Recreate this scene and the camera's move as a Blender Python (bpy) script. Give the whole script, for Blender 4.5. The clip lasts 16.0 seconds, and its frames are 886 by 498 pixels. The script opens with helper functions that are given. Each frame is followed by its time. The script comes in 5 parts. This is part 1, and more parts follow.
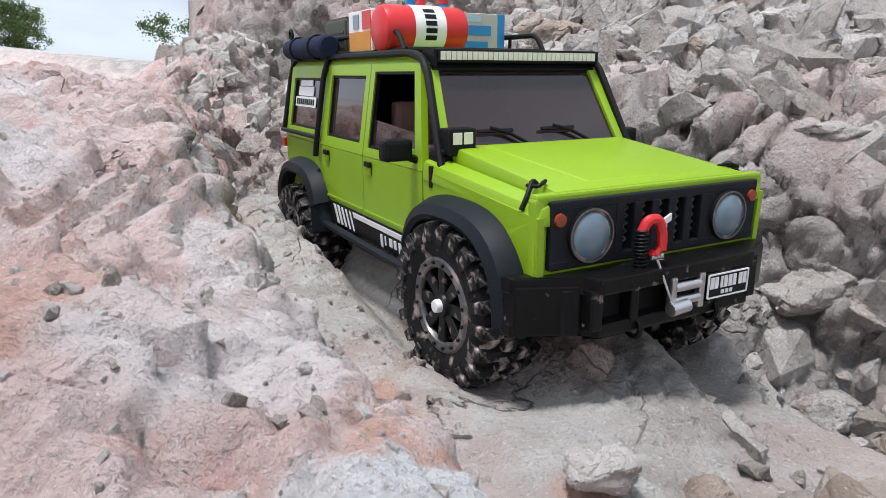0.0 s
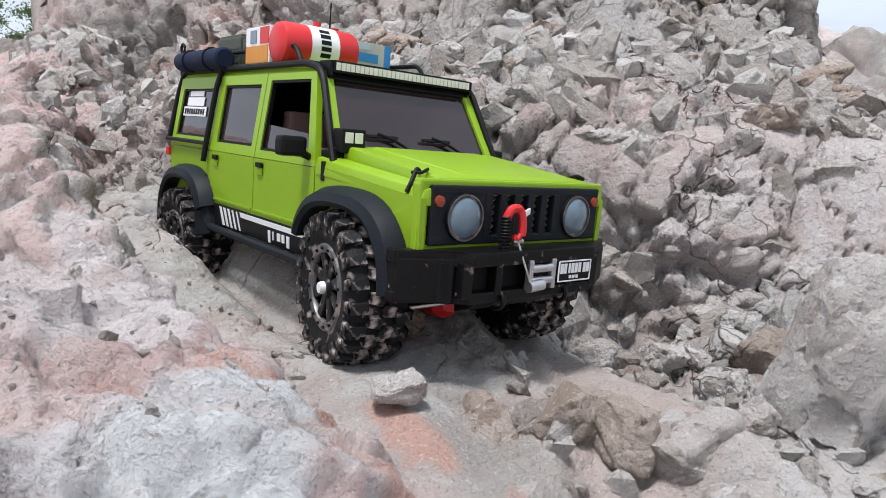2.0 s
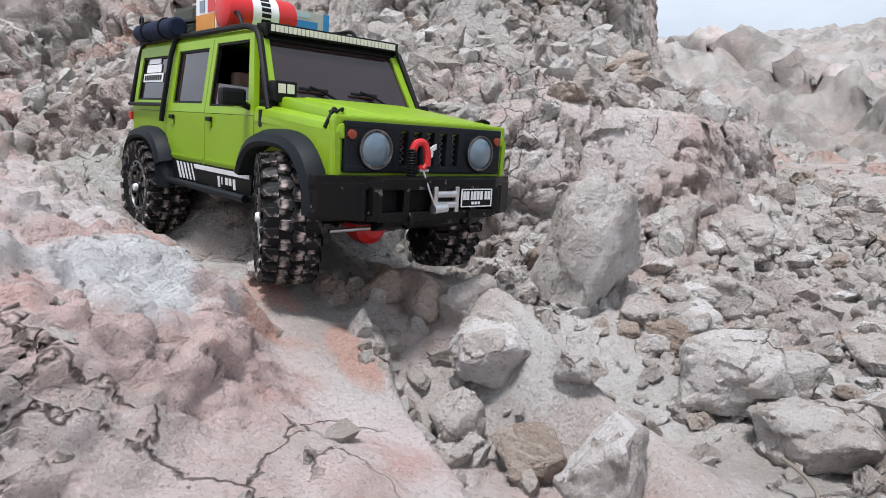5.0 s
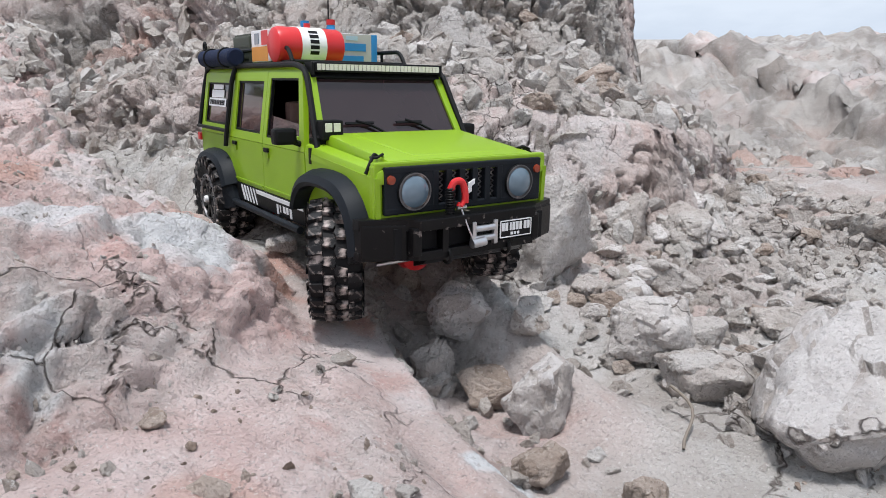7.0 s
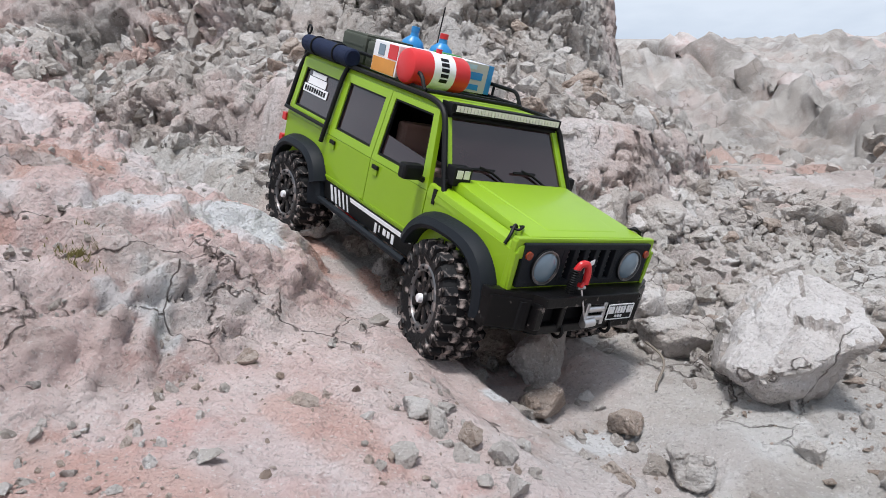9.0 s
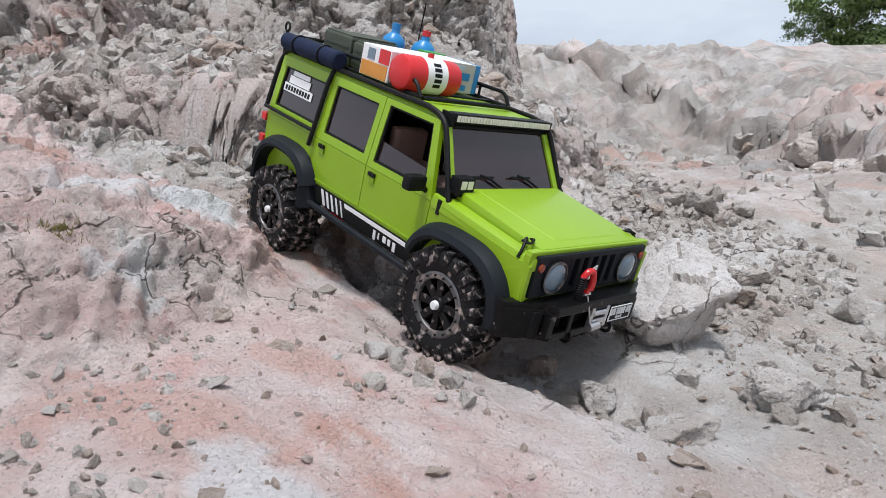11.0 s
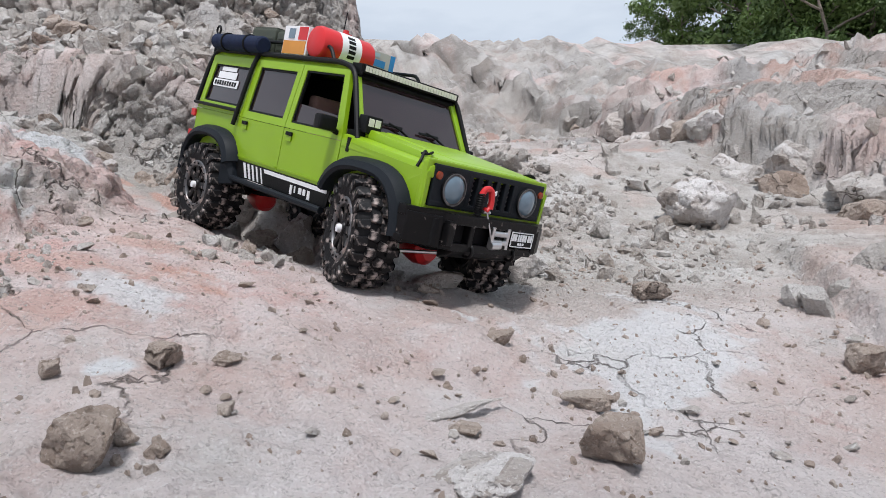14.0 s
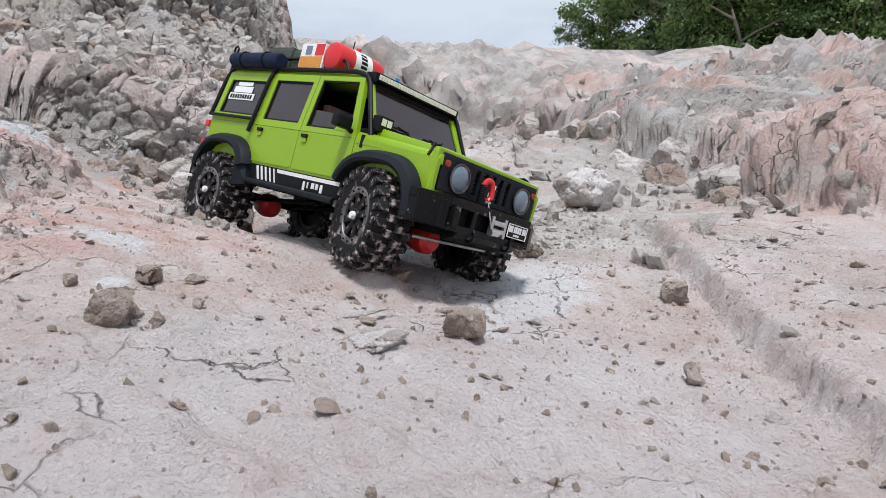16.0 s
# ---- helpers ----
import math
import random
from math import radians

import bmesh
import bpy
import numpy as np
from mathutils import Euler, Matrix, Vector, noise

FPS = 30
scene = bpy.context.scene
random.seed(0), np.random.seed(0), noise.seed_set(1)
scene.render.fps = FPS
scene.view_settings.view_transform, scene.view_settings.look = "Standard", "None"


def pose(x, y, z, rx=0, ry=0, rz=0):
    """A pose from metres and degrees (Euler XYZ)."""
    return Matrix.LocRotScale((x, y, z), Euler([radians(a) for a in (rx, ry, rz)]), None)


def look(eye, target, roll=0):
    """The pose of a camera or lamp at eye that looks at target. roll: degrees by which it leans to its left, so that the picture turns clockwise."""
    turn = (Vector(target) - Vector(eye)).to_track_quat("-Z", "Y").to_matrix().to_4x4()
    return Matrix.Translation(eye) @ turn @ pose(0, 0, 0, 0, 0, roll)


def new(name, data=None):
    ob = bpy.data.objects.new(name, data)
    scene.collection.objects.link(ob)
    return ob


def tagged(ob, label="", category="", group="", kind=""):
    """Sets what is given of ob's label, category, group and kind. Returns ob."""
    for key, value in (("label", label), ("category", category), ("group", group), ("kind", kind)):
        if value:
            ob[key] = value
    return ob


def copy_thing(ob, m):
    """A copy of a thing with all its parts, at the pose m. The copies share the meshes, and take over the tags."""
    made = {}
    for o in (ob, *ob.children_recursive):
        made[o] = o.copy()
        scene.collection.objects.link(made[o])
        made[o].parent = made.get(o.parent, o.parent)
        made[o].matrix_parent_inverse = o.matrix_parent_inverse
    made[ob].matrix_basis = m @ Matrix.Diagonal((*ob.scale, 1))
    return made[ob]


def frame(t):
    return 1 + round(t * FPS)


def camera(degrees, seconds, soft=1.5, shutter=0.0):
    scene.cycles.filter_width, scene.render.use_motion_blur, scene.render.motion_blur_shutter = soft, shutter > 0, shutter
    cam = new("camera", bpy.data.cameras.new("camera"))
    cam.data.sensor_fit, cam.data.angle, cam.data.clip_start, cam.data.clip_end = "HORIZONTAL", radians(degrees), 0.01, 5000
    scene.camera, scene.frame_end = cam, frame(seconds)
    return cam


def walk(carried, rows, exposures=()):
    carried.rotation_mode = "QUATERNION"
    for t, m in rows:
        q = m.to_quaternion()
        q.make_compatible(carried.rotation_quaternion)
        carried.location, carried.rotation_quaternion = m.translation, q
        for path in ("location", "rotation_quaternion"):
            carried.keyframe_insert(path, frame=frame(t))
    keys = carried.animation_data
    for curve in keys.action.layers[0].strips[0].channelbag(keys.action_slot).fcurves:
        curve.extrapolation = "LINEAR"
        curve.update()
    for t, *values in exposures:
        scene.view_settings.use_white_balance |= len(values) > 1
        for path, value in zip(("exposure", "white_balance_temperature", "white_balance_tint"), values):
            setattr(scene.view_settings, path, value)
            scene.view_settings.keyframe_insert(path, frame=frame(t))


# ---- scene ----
cam = camera(67.5, 16.0, soft=0.9)
PATH = [
    (0, (0.006, 0.033, 0.031), (-0.408, 1.986, -0.086), 2.8),
    (0.5, (0.013, 0.014, 0.016), (-0.345, 1.978, -0.097), 2.4),
    (1, (0.023, -0.008, 0.013), (-0.233, 1.973, -0.097), 2.5),
    (1.5, (0.036, -0.03, 0.022), (-0.105, 1.962, -0.086), 1.8),
    (2, (0.049, -0.057, 0.026), (0.008, 1.939, -0.082), 2.0),
    (2.5, (0.07, -0.088, 0.025), (0.134, 1.908, -0.086), 1.1),
    (3, (0.089, -0.116, 0.016), (0.223, 1.876, -0.097), 0.9),
    (3.5, (0.1, -0.142, 0.012), (0.286, 1.846, -0.098), 1.0),
    (4, (0.11, -0.177, -0.001), (0.278, 1.813, -0.117), 0.9),
    (4.2, (0.116, -0.191, -0.007), (0.28, 1.799, -0.121), 0.6),
    (6.3, (0.126, -0.33, -0.034), (0.3, 1.659, -0.148), 1.6),
    (6.5, (0.128, -0.342, -0.034), (0.312, 1.645, -0.156), 1.5),
    (7, (0.125, -0.379, -0.033), (0.302, 1.61, -0.153), 1.7),
    (7.5, (0.116, -0.413, -0.03), (0.29, 1.576, -0.148), 1.5),
    (8, (0.104, -0.439, -0.036), (0.268, 1.551, -0.152), 1.6),
    (8.2, (0.101, -0.448, -0.036), (0.274, 1.541, -0.158), 1.4),
    (10.3, (0.053, -0.542, -0.057), (0.442, 1.417, -0.173), 1.5),
    (10.5, (0.049, -0.549, -0.057), (0.481, 1.4, -0.172), 0.8),
    (11, (0.037, -0.567, -0.065), (0.549, 1.363, -0.178), 0.9),
    (11.5, (0.031, -0.586, -0.076), (0.629, 1.319, -0.19), 0.5),
    (12, (0.032, -0.615, -0.088), (0.698, 1.267, -0.204), 0.0),
    (12.5, (0.035, -0.653, -0.102), (0.764, 1.205, -0.221), -0.3),
    (13, (0.036, -0.691, -0.117), (0.81, 1.149, -0.233), -0.5),
    (13.5, (0.04, -0.733, -0.126), (0.856, 1.089, -0.244), -1.0),
    (14, (0.037, -0.776, -0.144), (0.904, 1.023, -0.267), -1.1),
    (14.5, (0.03, -0.819, -0.158), (0.934, 0.961, -0.281), -1.1),
    (15, (0.021, -0.859, -0.165), (0.974, 0.895, -0.285), -1.2),
    (15.5, (0.003, -0.902, -0.169), (0.987, 0.835, -0.29), -1.3),
    (16, (-0.018, -0.943, -0.176), (1.017, 0.763, -0.301), -1.3),
]
walk(cam, [(t, look(eye, target, roll)) for t, eye, target, roll in PATH],
     exposures=[(0.0, 0.14, 6380, 12), (4.0, 0.07, 6380, 12), (8.0, -0.02, 6380, 12), (11.0, -0.1, 6380, 12), (16.0, -0.15, 6380, 12)])

# ---- the model's way: seconds, place, yaw, pitch, roll; and the heights of its right wheels ----
CAR = [
    (0.0, -0.1010, 0.6150, -0.0518, -48.1, -8.6, 8.1),
    (0.5, -0.0936, 0.5995, -0.0559, -47.4, -9.4, 4.7),
    (1.0, -0.0857, 0.5911, -0.0603, -47.4, -8.2, 3.6),
    (1.5, -0.0734, 0.5789, -0.0663, -47.9, -6.3, 1.8),
    (2.0, -0.0631, 0.5673, -0.0663, -48.5, -6.3, 1.9),
    (2.5, -0.0540, 0.5528, -0.0660, -49.1, -6.3, 0.8),
    (3.0, -0.0443, 0.5384, -0.0649, -49.9, -6.4, -0.9),
    (3.5, -0.0333, 0.5256, -0.0639, -49.8, -5.9, -0.3),
    (4.0, -0.0198, 0.5096, -0.0626, -50.7, -6.8, -1.2),
    (6.5, 0.0631, 0.3970, -0.0883, -56.8, -7.4, 8.9),
    (7.0, 0.0802, 0.3723, -0.0972, -59.1, -8.1, 6.9),
    (7.5, 0.0954, 0.3451, -0.1053, -60.7, -11.9, 8.3),
    (8.0, 0.1085, 0.3182, -0.1140, -58.8, -14.9, 1.1),
    (10.5, 0.1817, 0.2024, -0.1421, -60.2, -20.5, 0.2),
    (11.0, 0.1929, 0.1831, -0.1460, -61.3, -20.4, 2.4),
    (11.5, 0.2040, 0.1605, -0.1497, -61.8, -19.9, 4.6),
    (12.0, 0.2203, 0.1238, -0.1626, -63.3, -17.6, 5.3),
    (12.5, 0.2267, 0.0941, -0.1720, -65.0, -15.9, 2.0),
    (13.0, 0.2369, 0.0508, -0.1849, -69.1, -13.9, -4.1),
    (13.5, 0.2499, 0.0218, -0.1909, -70.2, -13.5, -5.1),
    (14.0, 0.2536, -0.0080, -0.1977, -71.0, -12.8, -6.9),
    (14.5, 0.2646, -0.0501, -0.2109, -73.4, -11.1, -7.6),
    (15.0, 0.2684, -0.0963, -0.2236, -77.0, -9.6, -8.6),
    (15.5, 0.2808, -0.1232, -0.2244, -75.4, -9.2, -9.7),
    (16.0, 0.2929, -0.1539, -0.2333, -74.9, -10.0, -12.8),
]
SPRINGS = [
    (0, 0.0635, 0.0420),
    (1, 0.0630, 0.0429),
    (2, 0.0600, 0.0437),
    (3, 0.0570, 0.0446),
    (3.5, 0.0592, 0.0450),
    (4, 0.0615, 0.0471),
    (6.5, 0.0525, 0.0579),
    (7, 0.0508, 0.0600),
    (7.5, 0.0490, 0.0590),
    (8, 0.0511, 0.0580),
    (8.2, 0.0520, 0.0562),
    (10.5, 0.0590, 0.0355),
    (12, 0.0635, 0.0310),
    (12.5, 0.0650, 0.0330),
    (13.5, 0.0600, 0.0440),
    (15, 0.0582, 0.0455),
    (16, 0.0570, 0.0410),
]

# ---- sky and light: bright overcast ----
world = bpy.data.worlds.new("sky")
scene.world = world
world.use_nodes = True
wn, wl = world.node_tree.nodes, world.node_tree.links
sky = wn.new("ShaderNodeTexSky")
sky.sky_type, sky.sun_disc = "NISHITA", False
sky.sun_elevation, sky.sun_rotation = radians(66), radians(203)
coords = wn.new("ShaderNodeTexCoord")
clouds = wn.new("ShaderNodeTexNoise")
clouds.inputs["Scale"].default_value, clouds.inputs["Detail"].default_value = 3.2, 6
squash = wn.new("ShaderNodeMapping")
squash.inputs["Scale"].default_value = (1, 1, 3.5)
wl.new(coords.outputs["Generated"], squash.inputs["Vector"])
wl.new(squash.outputs[0], clouds.inputs["Vector"])
cover = wn.new("ShaderNodeMapRange")
cover.inputs["From Min"].default_value, cover.inputs["From Max"].default_value = 0.32, 0.62
cover.inputs["To Min"].default_value, cover.inputs["To Max"].default_value = 0.62, 1.0
wl.new(clouds.outputs["Fac"], cover.inputs["Value"])
veil = wn.new("ShaderNodeMix")
veil.data_type = "RGBA"
veil.inputs["B"].default_value = (7.7, 8.6, 9.6, 1)
wl.new(cover.outputs[0], veil.inputs["Factor"])
wl.new(sky.outputs[0], veil.inputs["A"])
wl.new(veil.outputs["Result"], wn["Background"].inputs["Color"])
wn["Background"].inputs["Strength"].default_value = 0.099
sun = new("sun", bpy.data.lights.new("sun", "SUN"))
sun.data.energy, sun.data.angle, sun.data.color = 3.55, radians(10), (1, 0.985, 0.965)
sun.matrix_world = look((0, 0, 9), (0.17 * 9, 0.40 * 9, 0))


# ---- materials ----
def material(name, colour=(0.5, 0.5, 0.5), rough=0.6, metal=0.0, vary=0.12, scale=60.0, bump=0.0, bump_scale=200.0, dust=0.0,
             clear=0.0):
    """A painted, plastic, metal or rubber surface with grain, blotches and, where asked, pale clay dust."""
    mat = bpy.data.materials.new(name)
    mat.use_nodes = True
    n, l = mat.node_tree.nodes, mat.node_tree.links
    b = n["Principled BSDF"]
    b.inputs["Roughness"].default_value, b.inputs["Metallic"].default_value = rough, metal
    b.inputs["Coat Weight"].default_value = clear
    if max(colour) < 0.06 and not clear:
        b.inputs["Specular IOR Level"].default_value = 0.2
    tc = n.new("ShaderNodeTexCoord")
    big = n.new("ShaderNodeTexNoise")
    big.inputs["Scale"].default_value, big.inputs["Detail"].default_value = scale, 5
    l.new(tc.outputs["Object"], big.inputs["Vector"])
    mix = n.new("ShaderNodeMix")
    mix.data_type = "RGBA"
    mix.inputs["A"].default_value = (*[c * (1 - vary) for c in colour], 1)
    mix.inputs["B"].default_value = (*[min(1, c * (1 + vary)) for c in colour], 1)
    l.new(big.outputs["Fac"], mix.inputs["Factor"])
    out = mix.outputs["Result"]
    if dust:
        fine = n.new("ShaderNodeTexNoise")
        fine.inputs["Scale"].default_value, fine.inputs["Detail"].default_value = 95, 6
        l.new(tc.outputs["Object"], fine.inputs["Vector"])
        ramp = n.new("ShaderNodeMapRange")
        ramp.inputs["From Min"].default_value, ramp.inputs["From Max"].default_value = 0.66 - dust * 0.3, 0.80 - dust * 0.3
        l.new(fine.outputs["Fac"], ramp.inputs["Value"])
        over = n.new("ShaderNodeMix")
        over.data_type = "RGBA"
        over.inputs["B"].default_value = (0.46, 0.39, 0.36, 1)
        l.new(ramp.outputs[0], over.inputs["Factor"])
        l.new(out, over.inputs["A"])
        out = over.outputs["Result"]
    l.new(out, b.inputs["Base Color"])
    if bump:
        grain = n.new("ShaderNodeTexNoise")
        grain.inputs["Scale"].default_value, grain.inputs["Detail"].default_value = bump_scale, 4
        l.new(tc.outputs["Object"], grain.inputs["Vector"])
        bm_ = n.new("ShaderNodeBump")
        bm_.inputs["Strength"].default_value, bm_.inputs["Distance"].default_value = bump, 0.002
        l.new(grain.outputs["Fac"], bm_.inputs["Height"])
        l.new(bm_.outputs[0], b.inputs["Normal"])
    return mat


def clay(name, use_zones, tint=(1, 1, 1), spread=0.5):
    """Weathered clay and claystone: grey-beige, with pink, rust and chalk-white bands, grain and hairline cracks."""
    mat = bpy.data.materials.new(name)
    mat.use_nodes = True
    n, l = mat.node_tree.nodes, mat.node_tree.links
    b = n["Principled BSDF"]
    b.inputs["Roughness"].default_value = 0.92
    b.inputs["Specular IOR Level"].default_value = 0.2
    vec = n.new("ShaderNodeNewGeometry").outputs["Position"]

    def noise_of(scale, detail=6, rough=0.6, v=None):
        q = n.new("ShaderNodeTexNoise")
        q.inputs["Scale"].default_value, q.inputs["Detail"].default_value, q.inputs["Roughness"].default_value = scale, detail, rough
        l.new(v or vec, q.inputs["Vector"])
        return q.outputs["Fac"]

    def span(value, a, c, lo=0.0, hi=1.0):
        q = n.new("ShaderNodeMapRange")
        q.interpolation_type = "SMOOTHSTEP"
        for key, v in (("From Min", a), ("From Max", c), ("To Min", lo), ("To Max", hi)):
            q.inputs[key].default_value = v
        l.new(value, q.inputs["Value"])
        return q.outputs[0]

    def times(a, c):
        q = n.new("ShaderNodeMath")
        q.operation = "MULTIPLY"
        l.new(a, q.inputs[0])
        l.new(c, q.inputs[1]) if hasattr(c, "links") else None
        if not hasattr(c, "links"):
            q.inputs[1].default_value = c
        return q.outputs[0]

    def blend(fac, a, c):
        q = n.new("ShaderNodeMix")
        q.data_type = "RGBA"
        l.new(fac, q.inputs["Factor"])
        for key, v in (("A", a), ("B", c)):
            if isinstance(v, tuple):
                q.inputs[key].default_value = (v[0] * tint[0], v[1] * tint[1], v[2] * tint[2], 1)
            else:
                l.new(v, q.inputs[key])
        return q.outputs["Result"]

    grey = blend(span(noise_of(9), 0.3, 0.7), (0.41, 0.372, 0.338), (0.61, 0.583, 0.552))
    grey = blend(times(span(noise_of(31), 0.52, 0.72), 0.6), grey, (0.69, 0.68, 0.66))
    grey = blend(times(span(noise_of(17, 5, 0.7), 0.54, 0.68), 0.5), grey, (0.35, 0.285, 0.24))
    if use_zones:
        def zone(key):
            q = n.new("ShaderNodeAttribute")
            q.attribute_name = key
            return q.outputs["Fac"]
        pink = blend(span(noise_of(13), 0.35, 0.68), (0.68, 0.505, 0.475), (0.79, 0.665, 0.64))
        pink = blend(times(span(noise_of(22, 6, 0.65), 0.52, 0.66), 0.8), pink, (0.66, 0.405, 0.365))
        grey = blend(zone("drab"), grey, blend(span(noise_of(3.1, 9, 0.75), 0.38, 0.62), (0.24, 0.22, 0.205), (0.46, 0.435, 0.41)))
        colour = blend(zone("pink"), grey, pink)
        colour = blend(zone("rust"), colour, (0.62, 0.37, 0.30))
        colour = blend(zone("chalk"), colour, (0.76, 0.77, 0.78))
    else:
        info = n.new("ShaderNodeObjectInfo")
        colour = blend(times(info.outputs["Random"], spread), grey, (0.60, 0.52, 0.48))
        island = n.new("ShaderNodeNewGeometry").outputs["Random Per Island"]
        colour = blend(times(span(island, 0.55, 0.95), 0.6), colour, (0.33, 0.28, 0.24))
        colour = blend(times(span(island, 0.35, 0.05), 0.55), colour, (0.72, 0.70, 0.68))
    colour = blend(times(span(noise_of(2.6, 9, 0.72), 0.50, 0.66), 0.5), colour, (0.36, 0.31, 0.275))
    colour = blend(times(span(noise_of(5.3, 9, 0.7), 0.55, 0.68), 0.45), colour, (0.70, 0.68, 0.66))
    colour = blend(times(span(noise_of(260, 4, 0.7), 0.56, 0.66), 0.5), colour, (0.31, 0.28, 0.26))
    colour = blend(times(span(noise_of(330, 4, 0.7), 0.56, 0.68), 0.5), colour, (0.80, 0.78, 0.76))
    # hairline cracks
    cell = n.new("ShaderNodeTexVoronoi")
    cell.feature = "DISTANCE_TO_EDGE"
    cell.inputs["Scale"].default_value = 11
    warp = n.new("ShaderNodeMix")
    warp.data_type = "VECTOR"
    warp.inputs["Factor"].default_value = 0.09
    l.new(vec, warp.inputs["A"])
    wnz = n.new("ShaderNodeTexNoise")
    wnz.inputs["Scale"].default_value, wnz.inputs["Detail"].default_value = 14, 5
    l.new(vec, wnz.inputs["Vector"])
    l.new(wnz.outputs["Color"], warp.inputs["B"])
    l.new(warp.outputs["Result"], cell.inputs["Vector"])
    line = span(cell.outputs["Distance"], 0.0, 0.016, 1.0, 0.0)
    line = times(line, span(noise_of(4.5, 3), 0.51, 0.61))
    colour = blend(times(line, 0.8), colour, (0.13, 0.105, 0.09))
    l.new(colour, b.inputs["Base Color"])
    # relief: crumbs, chips, grain, cracks
    def chips(scale):
        q = n.new("ShaderNodeTexVoronoi")
        q.inputs["Scale"].default_value, q.inputs["Detail"].default_value = scale, 2
        l.new(vec, q.inputs["Vector"])
        return q.outputs["Distance"]

    bumps = None
    for height, strength, distance in ((noise_of(60, 9, 0.70), 0.8, 0.008), (chips(130), 0.75, 0.004), (noise_of(520, 5, 0.75), 0.9, 0.0026), (times(line, -1.0), 1.0, 0.005)):
        q = n.new("ShaderNodeBump")
        q.inputs["Strength"].default_value, q.inputs["Distance"].default_value = strength, distance
        l.new(height, q.inputs["Height"])
        if bumps:
            l.new(bumps, q.inputs["Normal"])
        bumps = q.outputs[0]
    l.new(bumps, b.inputs["Normal"])
    return mat


M_GROUND = clay("clay_ground", True)
M_ROCK = clay("claystone", False)
M_PALE = clay("chalky_claystone", False, (1.16, 1.16, 1.18), 0.3)
M_BROWN = clay("brown_claystone", False, (0.86, 0.775, 0.715), 0.4)
M_GREEN = material("lime_green_paint", (0.235, 0.40, 0.008), 0.42, 0, 0.05, 25, 0.05, 900, clear=0.1)
M_BLACK = material("black_plastic", (0.006, 0.0065, 0.007), 0.5, 0, 0.3, 60, 0.12, 700)
M_FLARE = material("dark_grey_plastic", (0.009, 0.012, 0.016), 0.55, 0, 0.25, 50, 0.15, 800)
M_BUMPER = material("scuffed_black_steel", (0.005, 0.005, 0.0055), 0.33, 0.0, 0.4, 45, 0.1, 300, dust=0.04)
M_RUBBER = material("black_rubber", (0.010, 0.010, 0.011), 0.62, 0, 0.3, 70, 0.3, 350, dust=0.33)
M_LUG = material("muddy_rubber", (0.012, 0.012, 0.013), 0.45, 0, 0.3, 70, 0.3, 350, dust=0.42)
M_RIM = material("black_alloy", (0.012, 0.012, 0.013), 0.38, 0.3, 0.3, 60, dust=0.12)
M_RING = material("grey_beadlock", (0.15, 0.15, 0.155), 0.45, 0.7, 0.25, 80, dust=0.4)
M_SILVER = material("brushed_steel", (0.62, 0.62, 0.63), 0.3, 0.95, 0.15, 120, 0.1, 400)
M_WHITE = material("white_print", (0.78, 0.79, 0.80), 0.5, 0, 0.05, 60)
M_RED = material("red_paint", (0.60, 0.022, 0.025), 0.35, 0, 0.12, 40)
M_BLUE = material("blue_plastic", (0.02, 0.24, 0.56), 0.35, 0, 0.15, 50)
M_SKYBLUE = material("pale_blue_card", (0.42, 0.58, 0.68), 0.55, 0, 0.1, 90)
M_CARD = material("grey_card", (0.50, 0.50, 0.47), 0.7, 0, 0.1, 70)
M_OLIVE = material("olive_drab_plastic", (0.060, 0.070, 0.050), 0.6, 0, 0.2, 60, 0.1, 500)
M_NAVY = material("navy_canvas", (0.012, 0.020, 0.050), 0.8, 0, 0.35, 90, 0.5, 700)
M_ORANGE = material("orange_card", (0.62, 0.27, 0.05), 0.6, 0, 0.15, 60)
M_AMBER = material("amber_lens", (0.26, 0.045, 0.02), 0.2, 0, 0.1, 60)
M_LAMP = material("milky_lens", (0.13, 0.19, 0.24), 0.12, 0, 0.15, 120, clear=0.6)
M_LED = material("led_strip", (0.72, 0.73, 0.62), 0.3, 0, 0.15, 200)
M_TAN = material("tan_seat", (0.30, 0.19, 0.17), 0.7, 0, 0.2, 40)
# near-black for hidden parts; in the cabin its colour stands in for shade
M_DARK = material("dull_near_black", (0.008, 0.008, 0.009), 0.7, 0, 0.3, 40)
M_LEAFGREEN = material("green_plastic", (0.05, 0.30, 0.05), 0.4, 0, 0.1, 60)
M_GLASS = material("tinted_window_film", (0.030, 0.018, 0.020), 0.05, 0, 0.1, 20, clear=0.35)
M_BARK = material("bark", (0.20, 0.17, 0.14), 0.9, 0, 0.3, 3)
M_LEAF = material("leaf", (0.075, 0.13, 0.035), 0.6, 0, 0.45, 0.8)
M_LEAF2 = material("light_leaf", (0.12, 0.19, 0.05), 0.6, 0, 0.45, 0.8)
M_TOWER = material("galvanised_steel", (0.35, 0.36, 0.38), 0.5, 0.6, 0.1, 1)
M_MOSS = material("dry_moss", (0.16, 0.14, 0.045), 0.95, 0, 0.4, 200)


